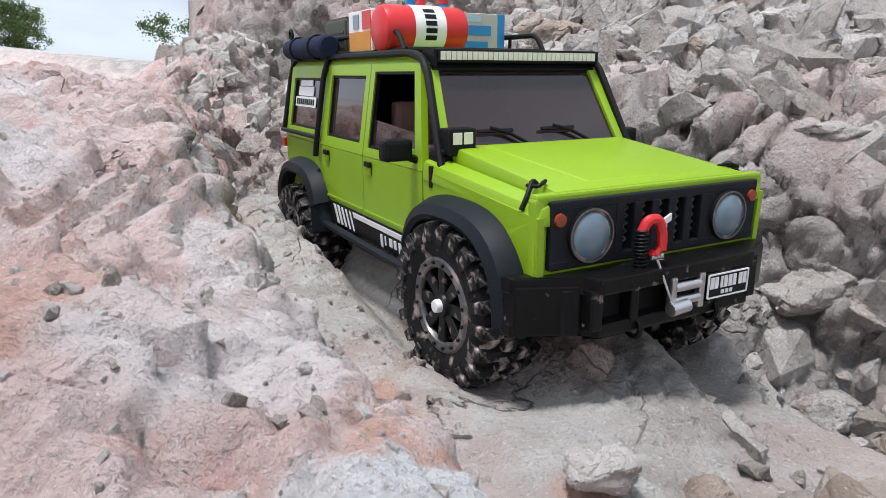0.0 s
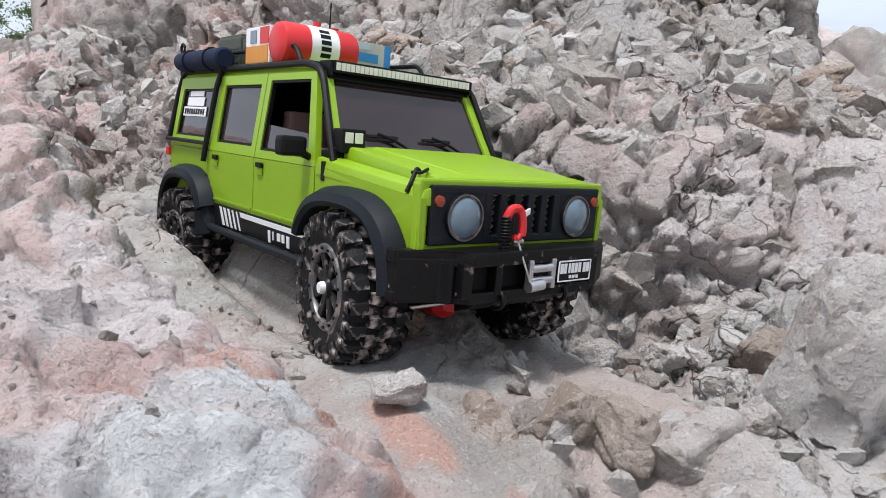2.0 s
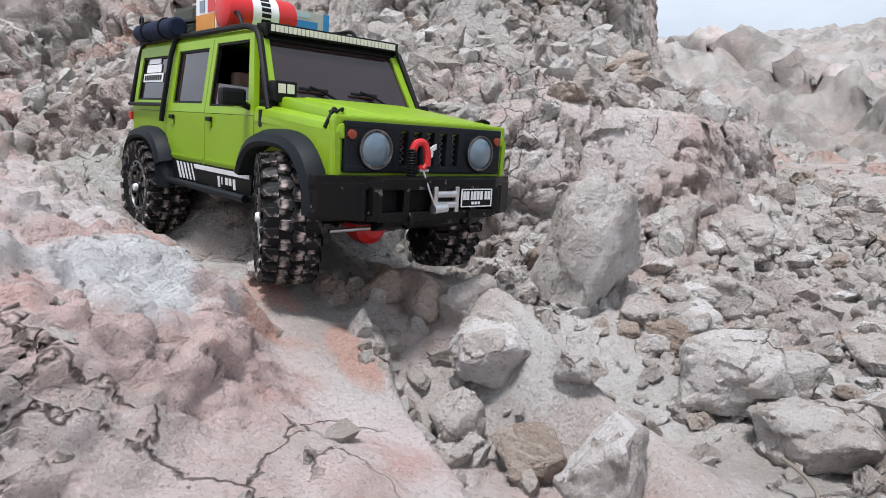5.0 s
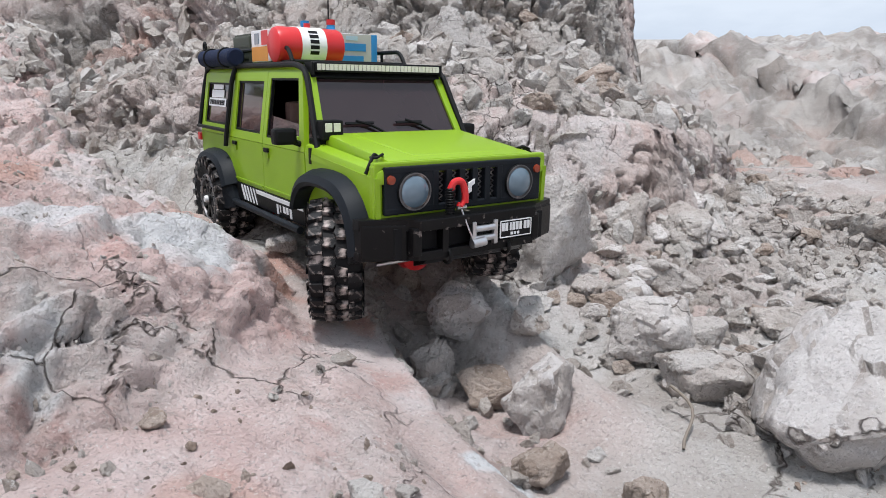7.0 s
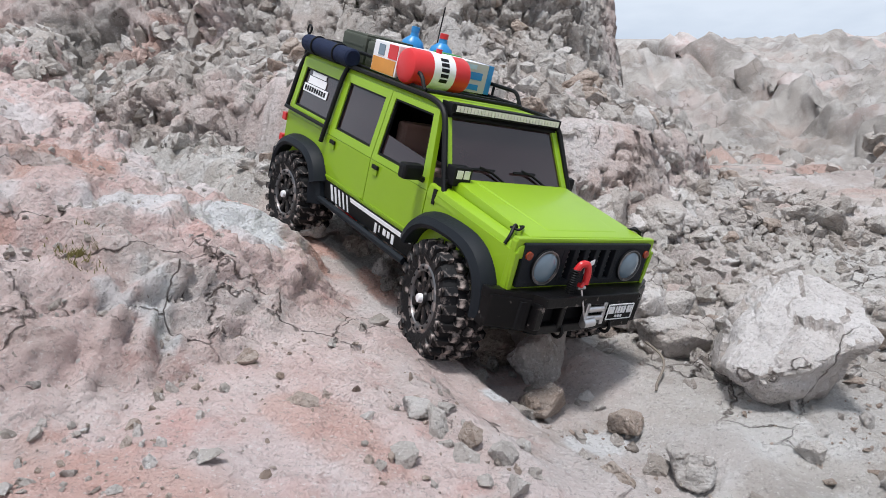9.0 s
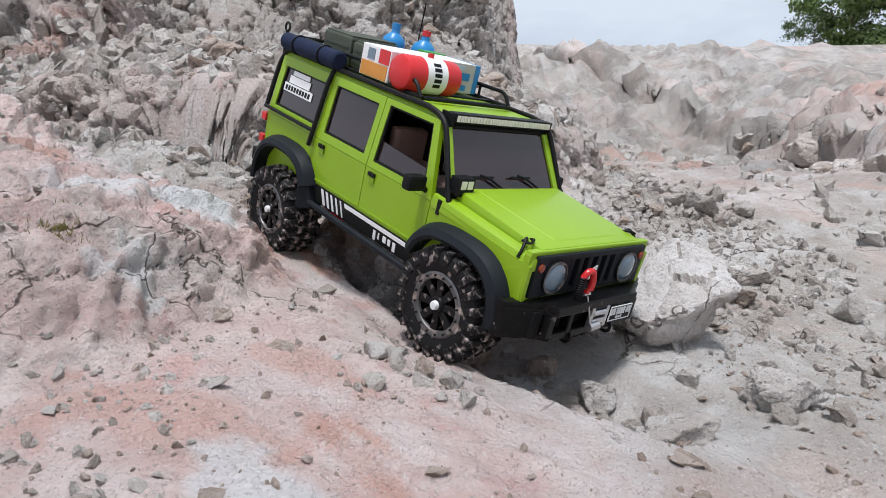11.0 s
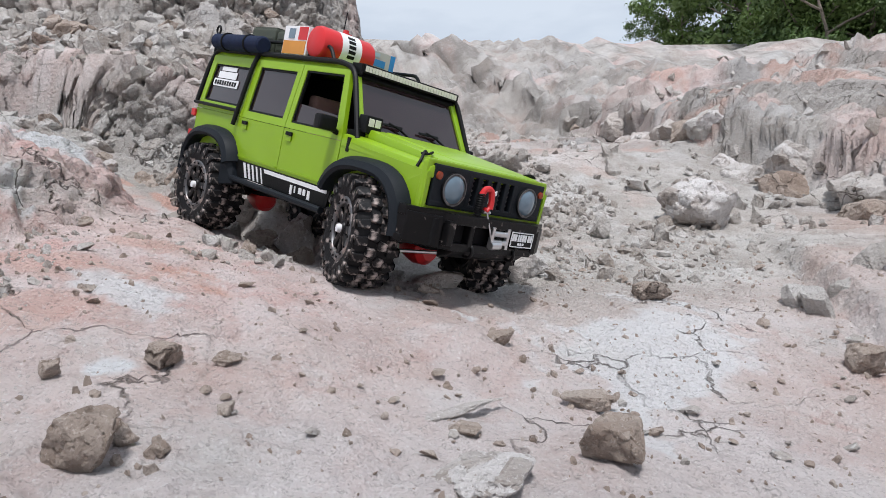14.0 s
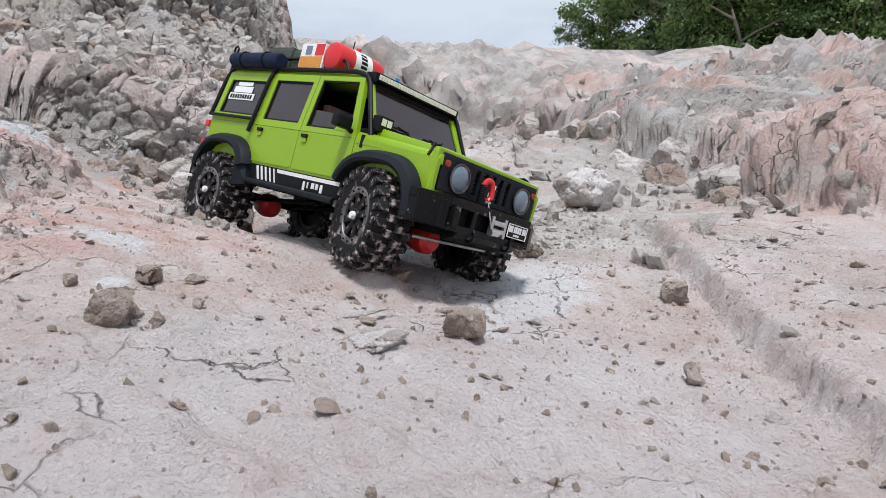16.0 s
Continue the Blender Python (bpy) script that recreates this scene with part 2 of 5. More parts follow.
# ---- noise in three dimensions ----
def mixed(ix, iy, iz, seed):
    h = (ix.astype(np.int64) * 374761393 + iy.astype(np.int64) * 668265263 + iz.astype(np.int64) * 2147483647 + seed * 1274126177) & 0xFFFFFFFF
    h = ((h ^ (h >> 13)) * 1274126177) & 0xFFFFFFFF
    h = ((h ^ (h >> 16)) * 2246822519) & 0xFFFFFFFF
    return ((h ^ (h >> 15)) & 0xFFFFFF) / float(0x1000000)


def value_noise(p, seed=0):
    i = np.floor(p)
    f = p - i
    f = f * f * (3 - 2 * f)
    i = i.astype(np.int64)
    total = np.zeros(len(p))
    for a in (0, 1):
        for b in (0, 1):
            for c in (0, 1):
                w = np.where(a, f[:, 0], 1 - f[:, 0]) * np.where(b, f[:, 1], 1 - f[:, 1]) * np.where(c, f[:, 2], 1 - f[:, 2])
                total += w * mixed(i[:, 0] + a, i[:, 1] + b, i[:, 2] + c, seed)
    return total * 2 - 1


def fbm(p, octaves=4, seed=0, gain=0.5):
    total, amp = np.zeros(len(p)), 1.0
    for k in range(octaves):
        total += amp * value_noise(p * 2.03**k + 17.3 * k, seed + k)
        amp *= gain
    return total


def cells(p, seed=0):
    """Distance to the nearest and second nearest cell point, and the nearest cell's own random number."""
    i = np.floor(p).astype(np.int64)
    f1, f2, own = np.full(len(p), 9.0), np.full(len(p), 9.0), np.zeros(len(p))
    for a in (-1, 0, 1):
        for b in (-1, 0, 1):
            for c in (-1, 0, 1):
                q = i + (a, b, c)
                r = [mixed(q[:, 0], q[:, 1], q[:, 2], seed + k) for k in (1, 2, 3)]
                d = np.sqrt(sum((q[:, k] + r[k] - p[:, k]) ** 2 for k in range(3)))
                nearer = d < f1
                f2 = np.where(nearer, f1, np.minimum(f2, d))
                own = np.where(nearer, mixed(q[:, 0], q[:, 1], q[:, 2], seed + 9), own)
                f1 = np.where(nearer, d, f1)
    return f1, f2, own


def ease(a, b, x):
    t = np.clip((x - a) / (b - a), 0, 1)
    return t * t * (3 - 2 * t)


# ---- the lie of the land ----
def bank_edge(y):
    return np.interp(y, (-3, -1, -0.5, -0.2, -0.05, 0.05, 0.13, 0.19, 0.25, 0.31, 0.35, 0.42, 0.5, 0.6, 0.9, 3),
                     (-0.9, -0.5, -0.32, -0.15, -0.03, 0.03, 0.065, 0.075, 0.045, -0.03, -0.065, -0.13, -0.22, -0.31, -0.5, -1.2))


def cliff_in(x, y):
    """How far inside the cliff's foot a place lies."""
    fx = (-6, -1.95, -1.45, -1.15, -0.5, -0.2, 0.1, 0.25, 0.55, 0.8, 1.0, 1.15, 1.35, 1.6, 6)
    fy = (14, 6, 2.4, 1.40, 1.02, 0.80, 0.60, 0.545, 0.56, 0.88, 1.25, 1.7, 3.0, 6, 14)
    foot, ahead = np.interp(x, fx, fy), np.interp(x + 0.05, fx, fy)
    return (y - foot) / np.sqrt(1 + ((ahead - foot) / 0.05) ** 2)


def right_edge(y):
    return np.interp(y, (-3, -1.2, -0.3, 0.2, 0.6, 1.2, 2.2, 4), (1.2, 1.15, 1.2, 1.42, 1.53, 1.75, 2.2, 2.6))


def base_height(x, y):
    z = -0.172 + 0.16 * np.clip(y, -1.6, 0.6) + 0.25 * np.clip(y, 0, 0.6) ** 2 + 0.1 * (np.clip(y, 0.6, 2.2) - 0.6) + 0.35 * (np.clip(y, 2.2, 5.6) - 2.2)
    z = z - 0.12 * np.clip(x, 0, 0.5) + 0.06 * np.clip(x - 0.6, 0, 3.5)
    s = bank_edge(y) - x
    west = ease(0.55, 1.3, -x)
    z = z + (0.062 * ease(0, 0.11, s) + 0.32 * np.clip(s - 0.1, 0, 0.34) + 0.20 * np.clip(y - 0.3, 0, 0.5) * ease(0, 0.1, s)) * (1 - 0.85 * west)
    # the open floor stands a little higher before the bank; a hollow lies below the cliff's foot
    z = z + 0.02 * (1 - ease(0.05, 0.2, y)) * ease(-0.42, -0.25, y) * (1 - ease(0.5, 0.7, x))
    z = z - 0.075 * np.exp(-((x - 0.18) / 0.11) ** 2 - ((y - 0.53) / 0.09) ** 2)
    z = z - 0.22 * np.clip(y - 2.2, 0, 3.4) * west - 0.05 * ease(0.3, 0.6, -x) * ease(0.15, 0.6, y)
    # the pink slab breaks off into the gully
    g = x - np.interp(y, (-0.3, -0.2, -0.11, -0.02, 0.07, 0.2, 0.3), (0.34, 0.285, 0.24, 0.20, 0.16, 0.125, 0.105))
    z = z - 0.045 * ease(0, 0.018, g) * (1 - ease(0.10, 0.26, g)) * ease(-0.17, -0.06, y) * (1 - ease(0.24, 0.34, y))
    # a low scarp beside the open floor
    g = (x - 0.55) * 0.79 - (y + 0.56) * 0.62
    z = z + 0.034 * ease(0, 0.03, g) * (1 - ease(-0.25, 0.1, y)) * (1 - ease(0.4, 0.7, g))
    # behind the crest the land goes on rising
    z = z + 0.13 * (np.clip(np.hypot(x, y), 7.2, 60) - 7.2)
    d = cliff_in(x, y)
    z = z + np.interp(d, (0, 0.04, 0.2, 0.3, 0.36, 0.5, 1.0, 3), (0, 0.12, 0.19, 0.24, 0.5, 0.95, 1.25, 1.5))
    s = x - right_edge(y)
    # a rust-coloured mound closes the floor
    z = z + 0.05 * np.exp(-((x - 1.56) / 0.22) ** 4 - ((y + 0.22) / 0.22) ** 2)
    return z + 0.155 * ease(0, 0.08, s) + 0.115 * np.clip(s - 0.1, 0, 3.0) * (1 - ease(1.6, 3.6, y))


def spread_out(lo, hi, step, far_lo, far_hi, near=2.6):
    """Even steps from lo to hi, then wider and wider ones out to the far ends."""
    def out(far):
        at, gap, got = 0.0, step, []
        while at < far:
            gap *= 1.015 if at < near else 1.12
            at += gap
            got.append(at)
        return np.array(got)
    return np.concatenate([lo - out(-far_lo + lo)[::-1], np.arange(lo, hi, step), hi + out(far_hi - hi)])


GX = spread_out(-0.42, 0.86, 0.0036, -400, 400)


def even_rows(count=900):
    """For each column of the ground's net, rows spaced evenly along the slope, so that steep walls get as many as flats."""
    fine_y = spread_out(-0.74, 1.0, 0.004, -400, 500)
    gx, gy = np.meshgrid(GX, fine_y)
    gz = base_height(gx.ravel(), gy.ravel()).reshape(gx.shape)
    dy = np.diff(gy, axis=0)
    slope = np.minimum(np.abs(np.diff(gz, axis=0)) / dy, 4.5) * (1 - ease(2.2, 3.5, np.hypot(gx[1:], gy[1:])))
    steps = np.sqrt(1 + slope**2)
    kernel = np.hanning(27) / np.hanning(27).sum()
    steps = np.stack([np.convolve(np.pad(row, 13, mode="edge"), kernel, mode="valid") for row in steps])
    along = np.concatenate([np.zeros((1, len(GX))), np.cumsum(steps, axis=0)])
    return np.stack([np.interp(np.linspace(0, along[-1, k], count), along[:, k], fine_y) for k in range(len(GX))], axis=1)


ROW_Y = even_rows()


def rut_height(x, y, z):
    """Lets the ground carry the wheels along the model's way: packed ruts under both sides."""
    near = (x > -0.5) & (x < 0.7) & (y > -0.5) & (y < 1.0)
    px, py = x[near], y[near]
    top, under, most = np.zeros(len(px)), np.full(len(px), 1e-9), np.zeros(len(px))
    for wx, wy, wz in WHEEL_BOTTOMS:
        w = np.exp(-((px - wx) ** 2 + (py - wy) ** 2) / 0.026**2)
        top += w * wz
        under += w
        most = np.maximum(most, w)
    out = z.copy()
    out[near] = z[near] * (1 - most) + most * top / under
    return out


def build_ground():
    rows, cols = ROW_Y.shape
    x, y = np.tile(GX, rows), ROW_Y.ravel()
    z = base_height(x, y)

    def cells_near(q, seed, reach):
        """The cells of the nearer ground alone; the far ground stays plain."""
        near = far < reach
        out = [np.full(len(q), 0.5), np.full(len(q), 0.9), np.full(len(q), 0.5)]
        for whole, some in zip(out, cells(q[near], seed)):
            whole[near] = some
        return out

    def normals(px, py, pz):
        p = np.stack([px, py, pz], -1).reshape(rows, cols, 3)
        du, dv = np.gradient(p, axis=1), np.gradient(p, axis=0)
        n = np.cross(du, dv)
        return (n / np.linalg.norm(n, axis=-1, keepdims=True)).reshape(-1, 3)

    far = np.hypot(x - 0.2, y)
    d, bank, right = cliff_in(x, y), bank_edge(y) - x, x - right_edge(y)
    cliff, left, fade = ease(-0.05, 0.08, d), ease(-0.02, 0.06, bank) * (1 - ease(0.0, 0.1, d)), 1 - ease(9, 14, far)
    rubble = ease(-0.3, 0.0, d) * ease(0.05, 0.2, y) * (1 - left)
    bluff = ease(-0.1, 0.15, right) * (1 - cliff)
    p = np.stack([x, y, z], -1)
    warp = np.stack([fbm(p * 9, 2, s) for s in (40, 50, 60)], -1) * 0.03
    n = normals(x, y, z)
    # large forms
    push = 0.03 * fbm(p * 3.1, 4, 1) * (0.2 + cliff + 0.1 * left + 0.9 * bluff)
    f1, f2, own = cells_near((p + warp) * (9, 9, 11), 11, 9)
    push += (cliff * 0.9 + 0.3 * left + 0.8 * bluff) * (0.05 * (own - 0.5) + 0.034 * np.minimum((f2 - f1) * 1.6, 0.4))
    g1, g2, gown = cells_near((p + warp * 0.6) * (24, 24, 28), 21, 4)
    push += (cliff * 0.7 + 0.24 * left + 0.5 * rubble + 0.5 * bluff + 0.1) * (0.024 * (gown - 0.5) + 0.022 * np.minimum((g2 - g1) * 2.0, 0.4))
    h1, h2, hown = cells_near((p + warp * 0.3) * (62, 62, 75), 25, 2.0)
    push += (cliff * 0.75 + 0.28 * left + 0.6 * rubble + 0.4 * bluff + 0.22) * (0.012 * (hown - 0.5) + 0.010 * np.minimum((h2 - h1) * 2.4, 0.4)) * (far < 2.0)
    # open joints between the blocks, and long cracks in the bank
    push -= 0.007 * (1 - ease(0.0, 0.10, g2 - g1)) * (cliff + 0.4 * rubble + 0.8 * bluff) * (far < 4)
    k1, k2, kown = cells_near((p + warp * 1.6) * 7.0, 35, 2.0)
    crack = (1 - ease(0.0, 0.035, k2 - k1)) * ease(0.0, 0.25, fbm(p * 6, 2, 36)) * (far < 2)
    push -= 0.012 * crack * (0.3 + 0.7 * left) * (1 - cliff)
    # upright flutes where rain has run down the walls
    flute = fbm(np.stack([x * 11, y * 11, z * 1.6], -1), 3, 77)
    push += 0.007 * flute * (cliff * ease(0.25, 0.4, d) + 0.15 * bluff)
    # far slopes keep rough at their own scale
    push += (0.11 * fbm(p * 0.9, 5, 5, 0.6) * ease(2.2, 5, far) + 0.09 * fbm(p * 3.5, 5, 6, 0.65) * ease(1.0, 2.6, far)) * (1 - 0.5 * cliff)
    # small crumbling
    push += 0.0045 * fbm(p * 38, 4, 31, 0.6) * (0.45 + 0.7 * cliff + 0.25 * left + 0.5 * rubble)
    # steps and ledges of the pink bank
    ledge = fbm(p * 5.2, 2, 91) * 3
    push += left * 0.016 * (ease(0.0, 0.2, ledge % 1) - (ledge % 1) - 0.4)
    push = np.where(far < 2.2, np.clip(push, -0.03, 0.028), push) * fade
    p = p + n * push[:, None]
    p[:, 2] = rut_height(p[:, 0], p[:, 1], p[:, 2])
    quads = (np.arange(rows - 1)[:, None] * cols + np.arange(cols - 1)[None]).ravel()
    quads = np.stack([quads, quads + 1, quads + cols + 1, quads + cols], -1)
    mesh = bpy.data.meshes.new("ground")
    mesh.vertices.add(len(p))
    mesh.vertices.foreach_set("co", p.astype(np.float32).ravel())
    mesh.loops.add(quads.size)
    mesh.loops.foreach_set("vertex_index", quads.astype(np.int32).ravel())
    mesh.polygons.add(len(quads))
    mesh.polygons.foreach_set("loop_start", np.arange(0, quads.size, 4, dtype=np.int32))
    mesh.polygons.foreach_set("use_smooth", np.ones(len(quads), bool))
    mesh.update()
    # bands of colour in the clay
    v = fbm(p * 4.2, 4, 201)
    pink = ease(-0.05, 0.05, bank + 0.05 * v) * (1 - ease(0.05, 0.2, d)) * 0.95
    low = (1 - ease(0.16, 0.42, x + 0.12 * v + 0.25 * np.clip(-y - 0.25, 0, 1))) * ease(-0.6, -0.15, y + 0.1 * v) * (1 - ease(0.12, 0.25, y))
    pink = np.maximum(pink, 0.9 * low)
    pink = np.maximum(pink, 0.55 * ease(0.15, 0.55, fbm(p * 2.1, 3, 301)) * (0.4 + 0.5 * cliff + 0.6 * bluff))
    mound = np.exp(-((x - 1.4) / 0.3) ** 4 - ((y + 0.22) / 0.3) ** 4)
    pink = np.maximum(pink, 0.52 * (1 - ease(-0.35, -0.1, y)) * (far < 3))
    streak = fbm(np.stack([x * 7 + y * 3, y * 4 - x * 2, z * 9], -1), 4, 401)
    rust = ease(0.42, 0.62, streak) * (0.25 + 0.75 * ease(-0.02, 0.08, bank)) * (1 - 0.75 * cliff) * 0.75
    rust = np.maximum(rust, 0.5 * ease(0.35, 0.6, streak) * ease(0.9, 1.6, far) * (1 - ease(2.5, 3.2, far)) * (z < 0.45))
    rust = np.maximum(rust, 0.45 * mound)
    chalk = ease(0.34, 0.52, fbm(p * 7.3, 4, 501)) * (0.3 * ease(-0.02, 0.08, bank) + 0.3)
    chalk = np.maximum(chalk * 0.8, 0.35 * (1 - ease(-0.5, -0.2, y)) * ease(-0.2, 0.4, fbm(p * 3.3, 3, 511)))
    # patches and veins with shapes of their own
    fine = fbm(p * 21, 4, 601, 0.65)
    def blot(bx, by, r, stretch=1.0, turn=0.0):
        c, s_ = math.cos(radians(turn)), math.sin(radians(turn))
        u, w = (x - bx) * c + (y - by) * s_, -(x - bx) * s_ + (y - by) * c
        return 1 - ease(0.7, 1.1, np.hypot(u / stretch, w) / r * (1 + 0.4 * v + 0.45 * fine))
    for spot in ((0.078, -0.21, 0.013, 6, -65), (-0.005, 0.215, 0.012, 5, 15), (-0.03, 0.24, 0.014, 3, 60), (0.10, 0.22, 0.015, 3, -60)):
        rust = np.maximum(rust, 0.85 * blot(*spot))
    for spot in ((0.0, -0.19, 0.055, 1.8, -40), (-0.03, -0.30, 0.04, 2, 10), (0.06, -0.09, 0.04, 2, -60), (-0.2, 0.25, 0.05, 2, 30)):
        rust = np.maximum(rust, 0.5 * blot(*spot))
    for spot in ((-0.052, 0.19, 0.030, 1.5, 20), (-0.045, 0.14, 0.03, 1.6, -30), (-0.068, 0.004, 0.013, 2.2, -50), (-0.085, -0.02, 0.012, 1.5, 0), (0.035, -0.26, 0.03, 1.8, -60),
                 (0.27, 0.02, 0.02, 2, 20), (-0.12, 0.10, 0.03, 2, 40), (0.45, -0.35, 0.07, 2, 20)):
        chalk = np.maximum(chalk, 0.75 * blot(*spot))
    for spot in ((-0.042, 0.160, 0.026, 1.5, 20), (-0.058, -0.016, 0.011, 2.2, -50), (-0.064, 0.012, 0.008, 1.5, 20), (0.20, 0.03, 0.018, 1.8, 20), (-0.042, 0.22, 0.012, 2.0, 40),
                 (0.026, -0.37, 0.011, 1.5, 0)):
        chalk = np.maximum(chalk, 0.95 * blot(*spot))
    for spot in ((0.092, -0.195, 0.010, 4, -60), (0.026, 0.300, 0.014, 2.5, -50), (-0.083, 0.36, 0.012, 2.5, -50)):
        rust = np.maximum(rust, 0.85 * blot(*spot))
    for key, values in (("pink", pink), ("rust", rust), ("chalk", chalk), ("drab", np.maximum(0.95 * ease(0.8, 2.0, far) * (1 - mound), 0.55 * np.maximum(cliff, rubble) * ease(-0.35, 0.3, fbm(p * 5.1, 4, 701))))):
        mesh.attributes.new(key, "FLOAT", "POINT").data.foreach_set("value", np.clip(values, 0, 1).astype(np.float32))
    mesh.materials.append(M_GROUND)
    ground = tagged(new("ground", mesh), "dry pink and grey clay ground rising into a crumbling cliff", "ground", kind="structure")
    return ground, p[:, 2].reshape(rows, cols)


def ground_at(x, y):
    i = int(np.clip(np.searchsorted(GX, x) - 1, 0, len(GX) - 2))
    u = (x - GX[i]) / (GX[i + 1] - GX[i])
    return float((1 - u) * np.interp(y, COLUMN_Y[i], COLUMN_Z[i]) + u * np.interp(y, COLUMN_Y[i + 1], COLUMN_Z[i + 1]))


def spun(row):
    t, x, y, z, yaw, pitch, roll = row
    return pose(x, y, z, roll, -pitch, yaw)


def at_time(rows, t):
    return [float(np.interp(t, [r[0] for r in rows], [r[k] for r in rows])) for k in range(len(rows[0]))]


WHEEL_R = 0.053
WHEELS = (("front", "right", 0.152, -0.083), ("front", "left", 0.152, 0.083), ("rear", "right", -0.152, -0.083), ("rear", "left", -0.152, 0.083))


def wheel_height(end, side, t):
    row = at_time(SPRINGS, t)
    mid, here = (0.058, row[1]) if end == "front" else (0.044, row[2])
    return here if side == "right" else 2 * mid - here


WHEEL_BOTTOMS = []
for step_ in range(0, 161, 2):
    body_ = spun(at_time(CAR, step_ / 10))
    for end_, side_, wx_, wy_ in WHEELS:
        c_ = body_ @ Vector((wx_, wy_, wheel_height(end_, side_, step_ / 10)))
        WHEEL_BOTTOMS.append((c_.x, c_.y, c_.z - WHEEL_R + 0.002))
GROUND, GROUND_Z = build_ground()
COLUMN_Y, COLUMN_Z = np.ascontiguousarray(ROW_Y.T), np.ascontiguousarray(GROUND_Z.T)


# ---- rocks ----
def rock_mesh(name, seed, mat, cuts=3, points=15, flat=1.0, rough=0.03):
    """A broken block about one metre across: flat fracture faces with sharp, slightly chipped edges."""
    rng = random.Random(seed)
    bm = bmesh.new()
    for _ in range(points):
        v = Vector((rng.gauss(0, 1), rng.gauss(0, 1), rng.gauss(0, 1))).normalized() * rng.uniform(0.42, 0.56)
        bm.verts.new((v.x, v.y, v.z * flat))
    got = bmesh.ops.convex_hull(bm, input=bm.verts[:])
    bmesh.ops.delete(bm, geom=[v for v in bm.verts if not v.link_faces], context="VERTS")
    bmesh.ops.dissolve_limit(bm, angle_limit=radians(14), verts=bm.verts[:], edges=bm.edges[:])
    if cuts > 1:
        bmesh.ops.bevel(bm, geom=bm.edges[:], offset=0.02, segments=1, affect="EDGES", clamp_overlap=True)
    bmesh.ops.triangulate(bm, faces=bm.faces[:])
    for _ in range(cuts):
        longest = [e for e in bm.edges if e.calc_length() > 0.62 / 2 ** (_ + 1)]
        if longest:
            bmesh.ops.subdivide_edges(bm, edges=longest, cuts=1)
            bmesh.ops.triangulate(bm, faces=[f for f in bm.faces if len(f.verts) > 3])
    bm.normal_update()
    p = np.array([v.co for v in bm.verts])
    out = np.array([v.normal for v in bm.verts])
    f1, f2, own = cells(p * 4.2 + seed * 3.1, seed)
    r = rough * fbm(p * 4 + seed, 4, seed, 0.6) + rough * 1.6 * (own - 0.5) + rough * np.minimum((f2 - f1) * 1.5, 0.4)
    for v, q in zip(bm.verts, p + out * r[:, None]):
        v.co = q
    mesh = bpy.data.meshes.new(name)
    bm.to_mesh(mesh)
    bm.free()
    for f in mesh.polygons:
        f.use_smooth = True
    mesh.set_sharp_from_angle(angle=radians(24))
    mesh.materials.append(mat)
    return mesh


ROCK_MESHES = {key: [rock_mesh("rock", 100 * k + s, mat, 4, 13 + 2 * (s % 4), 0.9) for s in range(5)]
               for k, (key, mat) in enumerate((("grey", M_ROCK), ("pale", M_PALE), ("brown", M_BROWN)))}
SMALL = {key: [rock_mesh("stone", 500 + 100 * k + s, mat, 1, 11 + s, 0.85, 0.05) for s in range(5)]
         for k, (key, mat) in enumerate((("grey", M_ROCK), ("pale", M_PALE), ("brown", M_BROWN)))}


def rock(name, x, y, size, kind="grey", shape=0, turn=(0, 0, 0), sink=0.3, z=None, label="grey claystone rock lying on the clay", group="loose rocks", meshes=None):
    """size: width, depth, height. sink: the share of its height below the ground."""
    pool = (meshes or ROCK_MESHES)[kind]
    ob = new(name, pool[shape % len(pool)])
    ground = ground_at(x, y) if z is None else z
    ob.matrix_world = pose(x, y, ground + size[2] * (0.5 - sink), *turn)
    ob.scale = size
    return tagged(ob, label, "rock", group)


rock("boulder", 0.455, 0.06, (0.16, 0.15, 0.15), "pale", 0, (8, -12, 25), 0.3, label="large pale cracked boulder standing in the gully")
rock("boulder", 0.315, 0.385, (0.11, 0.09, 0.20), "pale", 1, (10, 14, 10), 0.28, label="tall white-topped slab leaning against the slope")
rock("boulder", 0.190, 0.335, (0.082, 0.075, 0.075), "grey", 2, (0, 15, 40), 0.5, z=-0.105, label="grey boulder wedged in the gully")
rock("boulder", 0.205, 0.262, (0.078, 0.07, 0.075), "pale", 3, (20, 0, -20), 0.5, z=-0.128, label="pale-topped grey boulder in the gully")
rock("boulder", 0.062, 0.330, (0.066, 0.05, 0.075), "brown", 4, (0, 10, 15), 0.5, z=-0.115, label="brown boulder below the wheel track")
rock("rock", 0.115, 0.335, (0.05, 0.045, 0.05), "brown", 1, (10, 0, 60), 0.3)
rock("rock", 0.02, 0.315, (0.036, 0.03, 0.024), "pale", 2, (0, 0, 15), 0.1, z=-0.083, label="small white rock on the edge of the bank")
rock("boulder", 0.465, 0.63, (0.135, 0.11, 0.125), "grey", 0, (0, 14, -20), 0.5, z=0.075, label="big grey boulder stuck in the cliff")
rock("boulder", 0.125, 0.665, (0.088, 0.075, 0.062), "grey", 1, (12, 18, 10), 0.5, z=0.150, label="overhanging split block in the cliff")
rock("boulder", 1.02, 0.15, (0.20, 0.15, 0.13), "pale", 3, (0, 5, 20), 0.25, label="smooth pale boulder on the gully floor")
rock("rock", 0.325, -0.03, (0.045, 0.04, 0.04), "grey", 4, (0, 0, 30), 0.25)
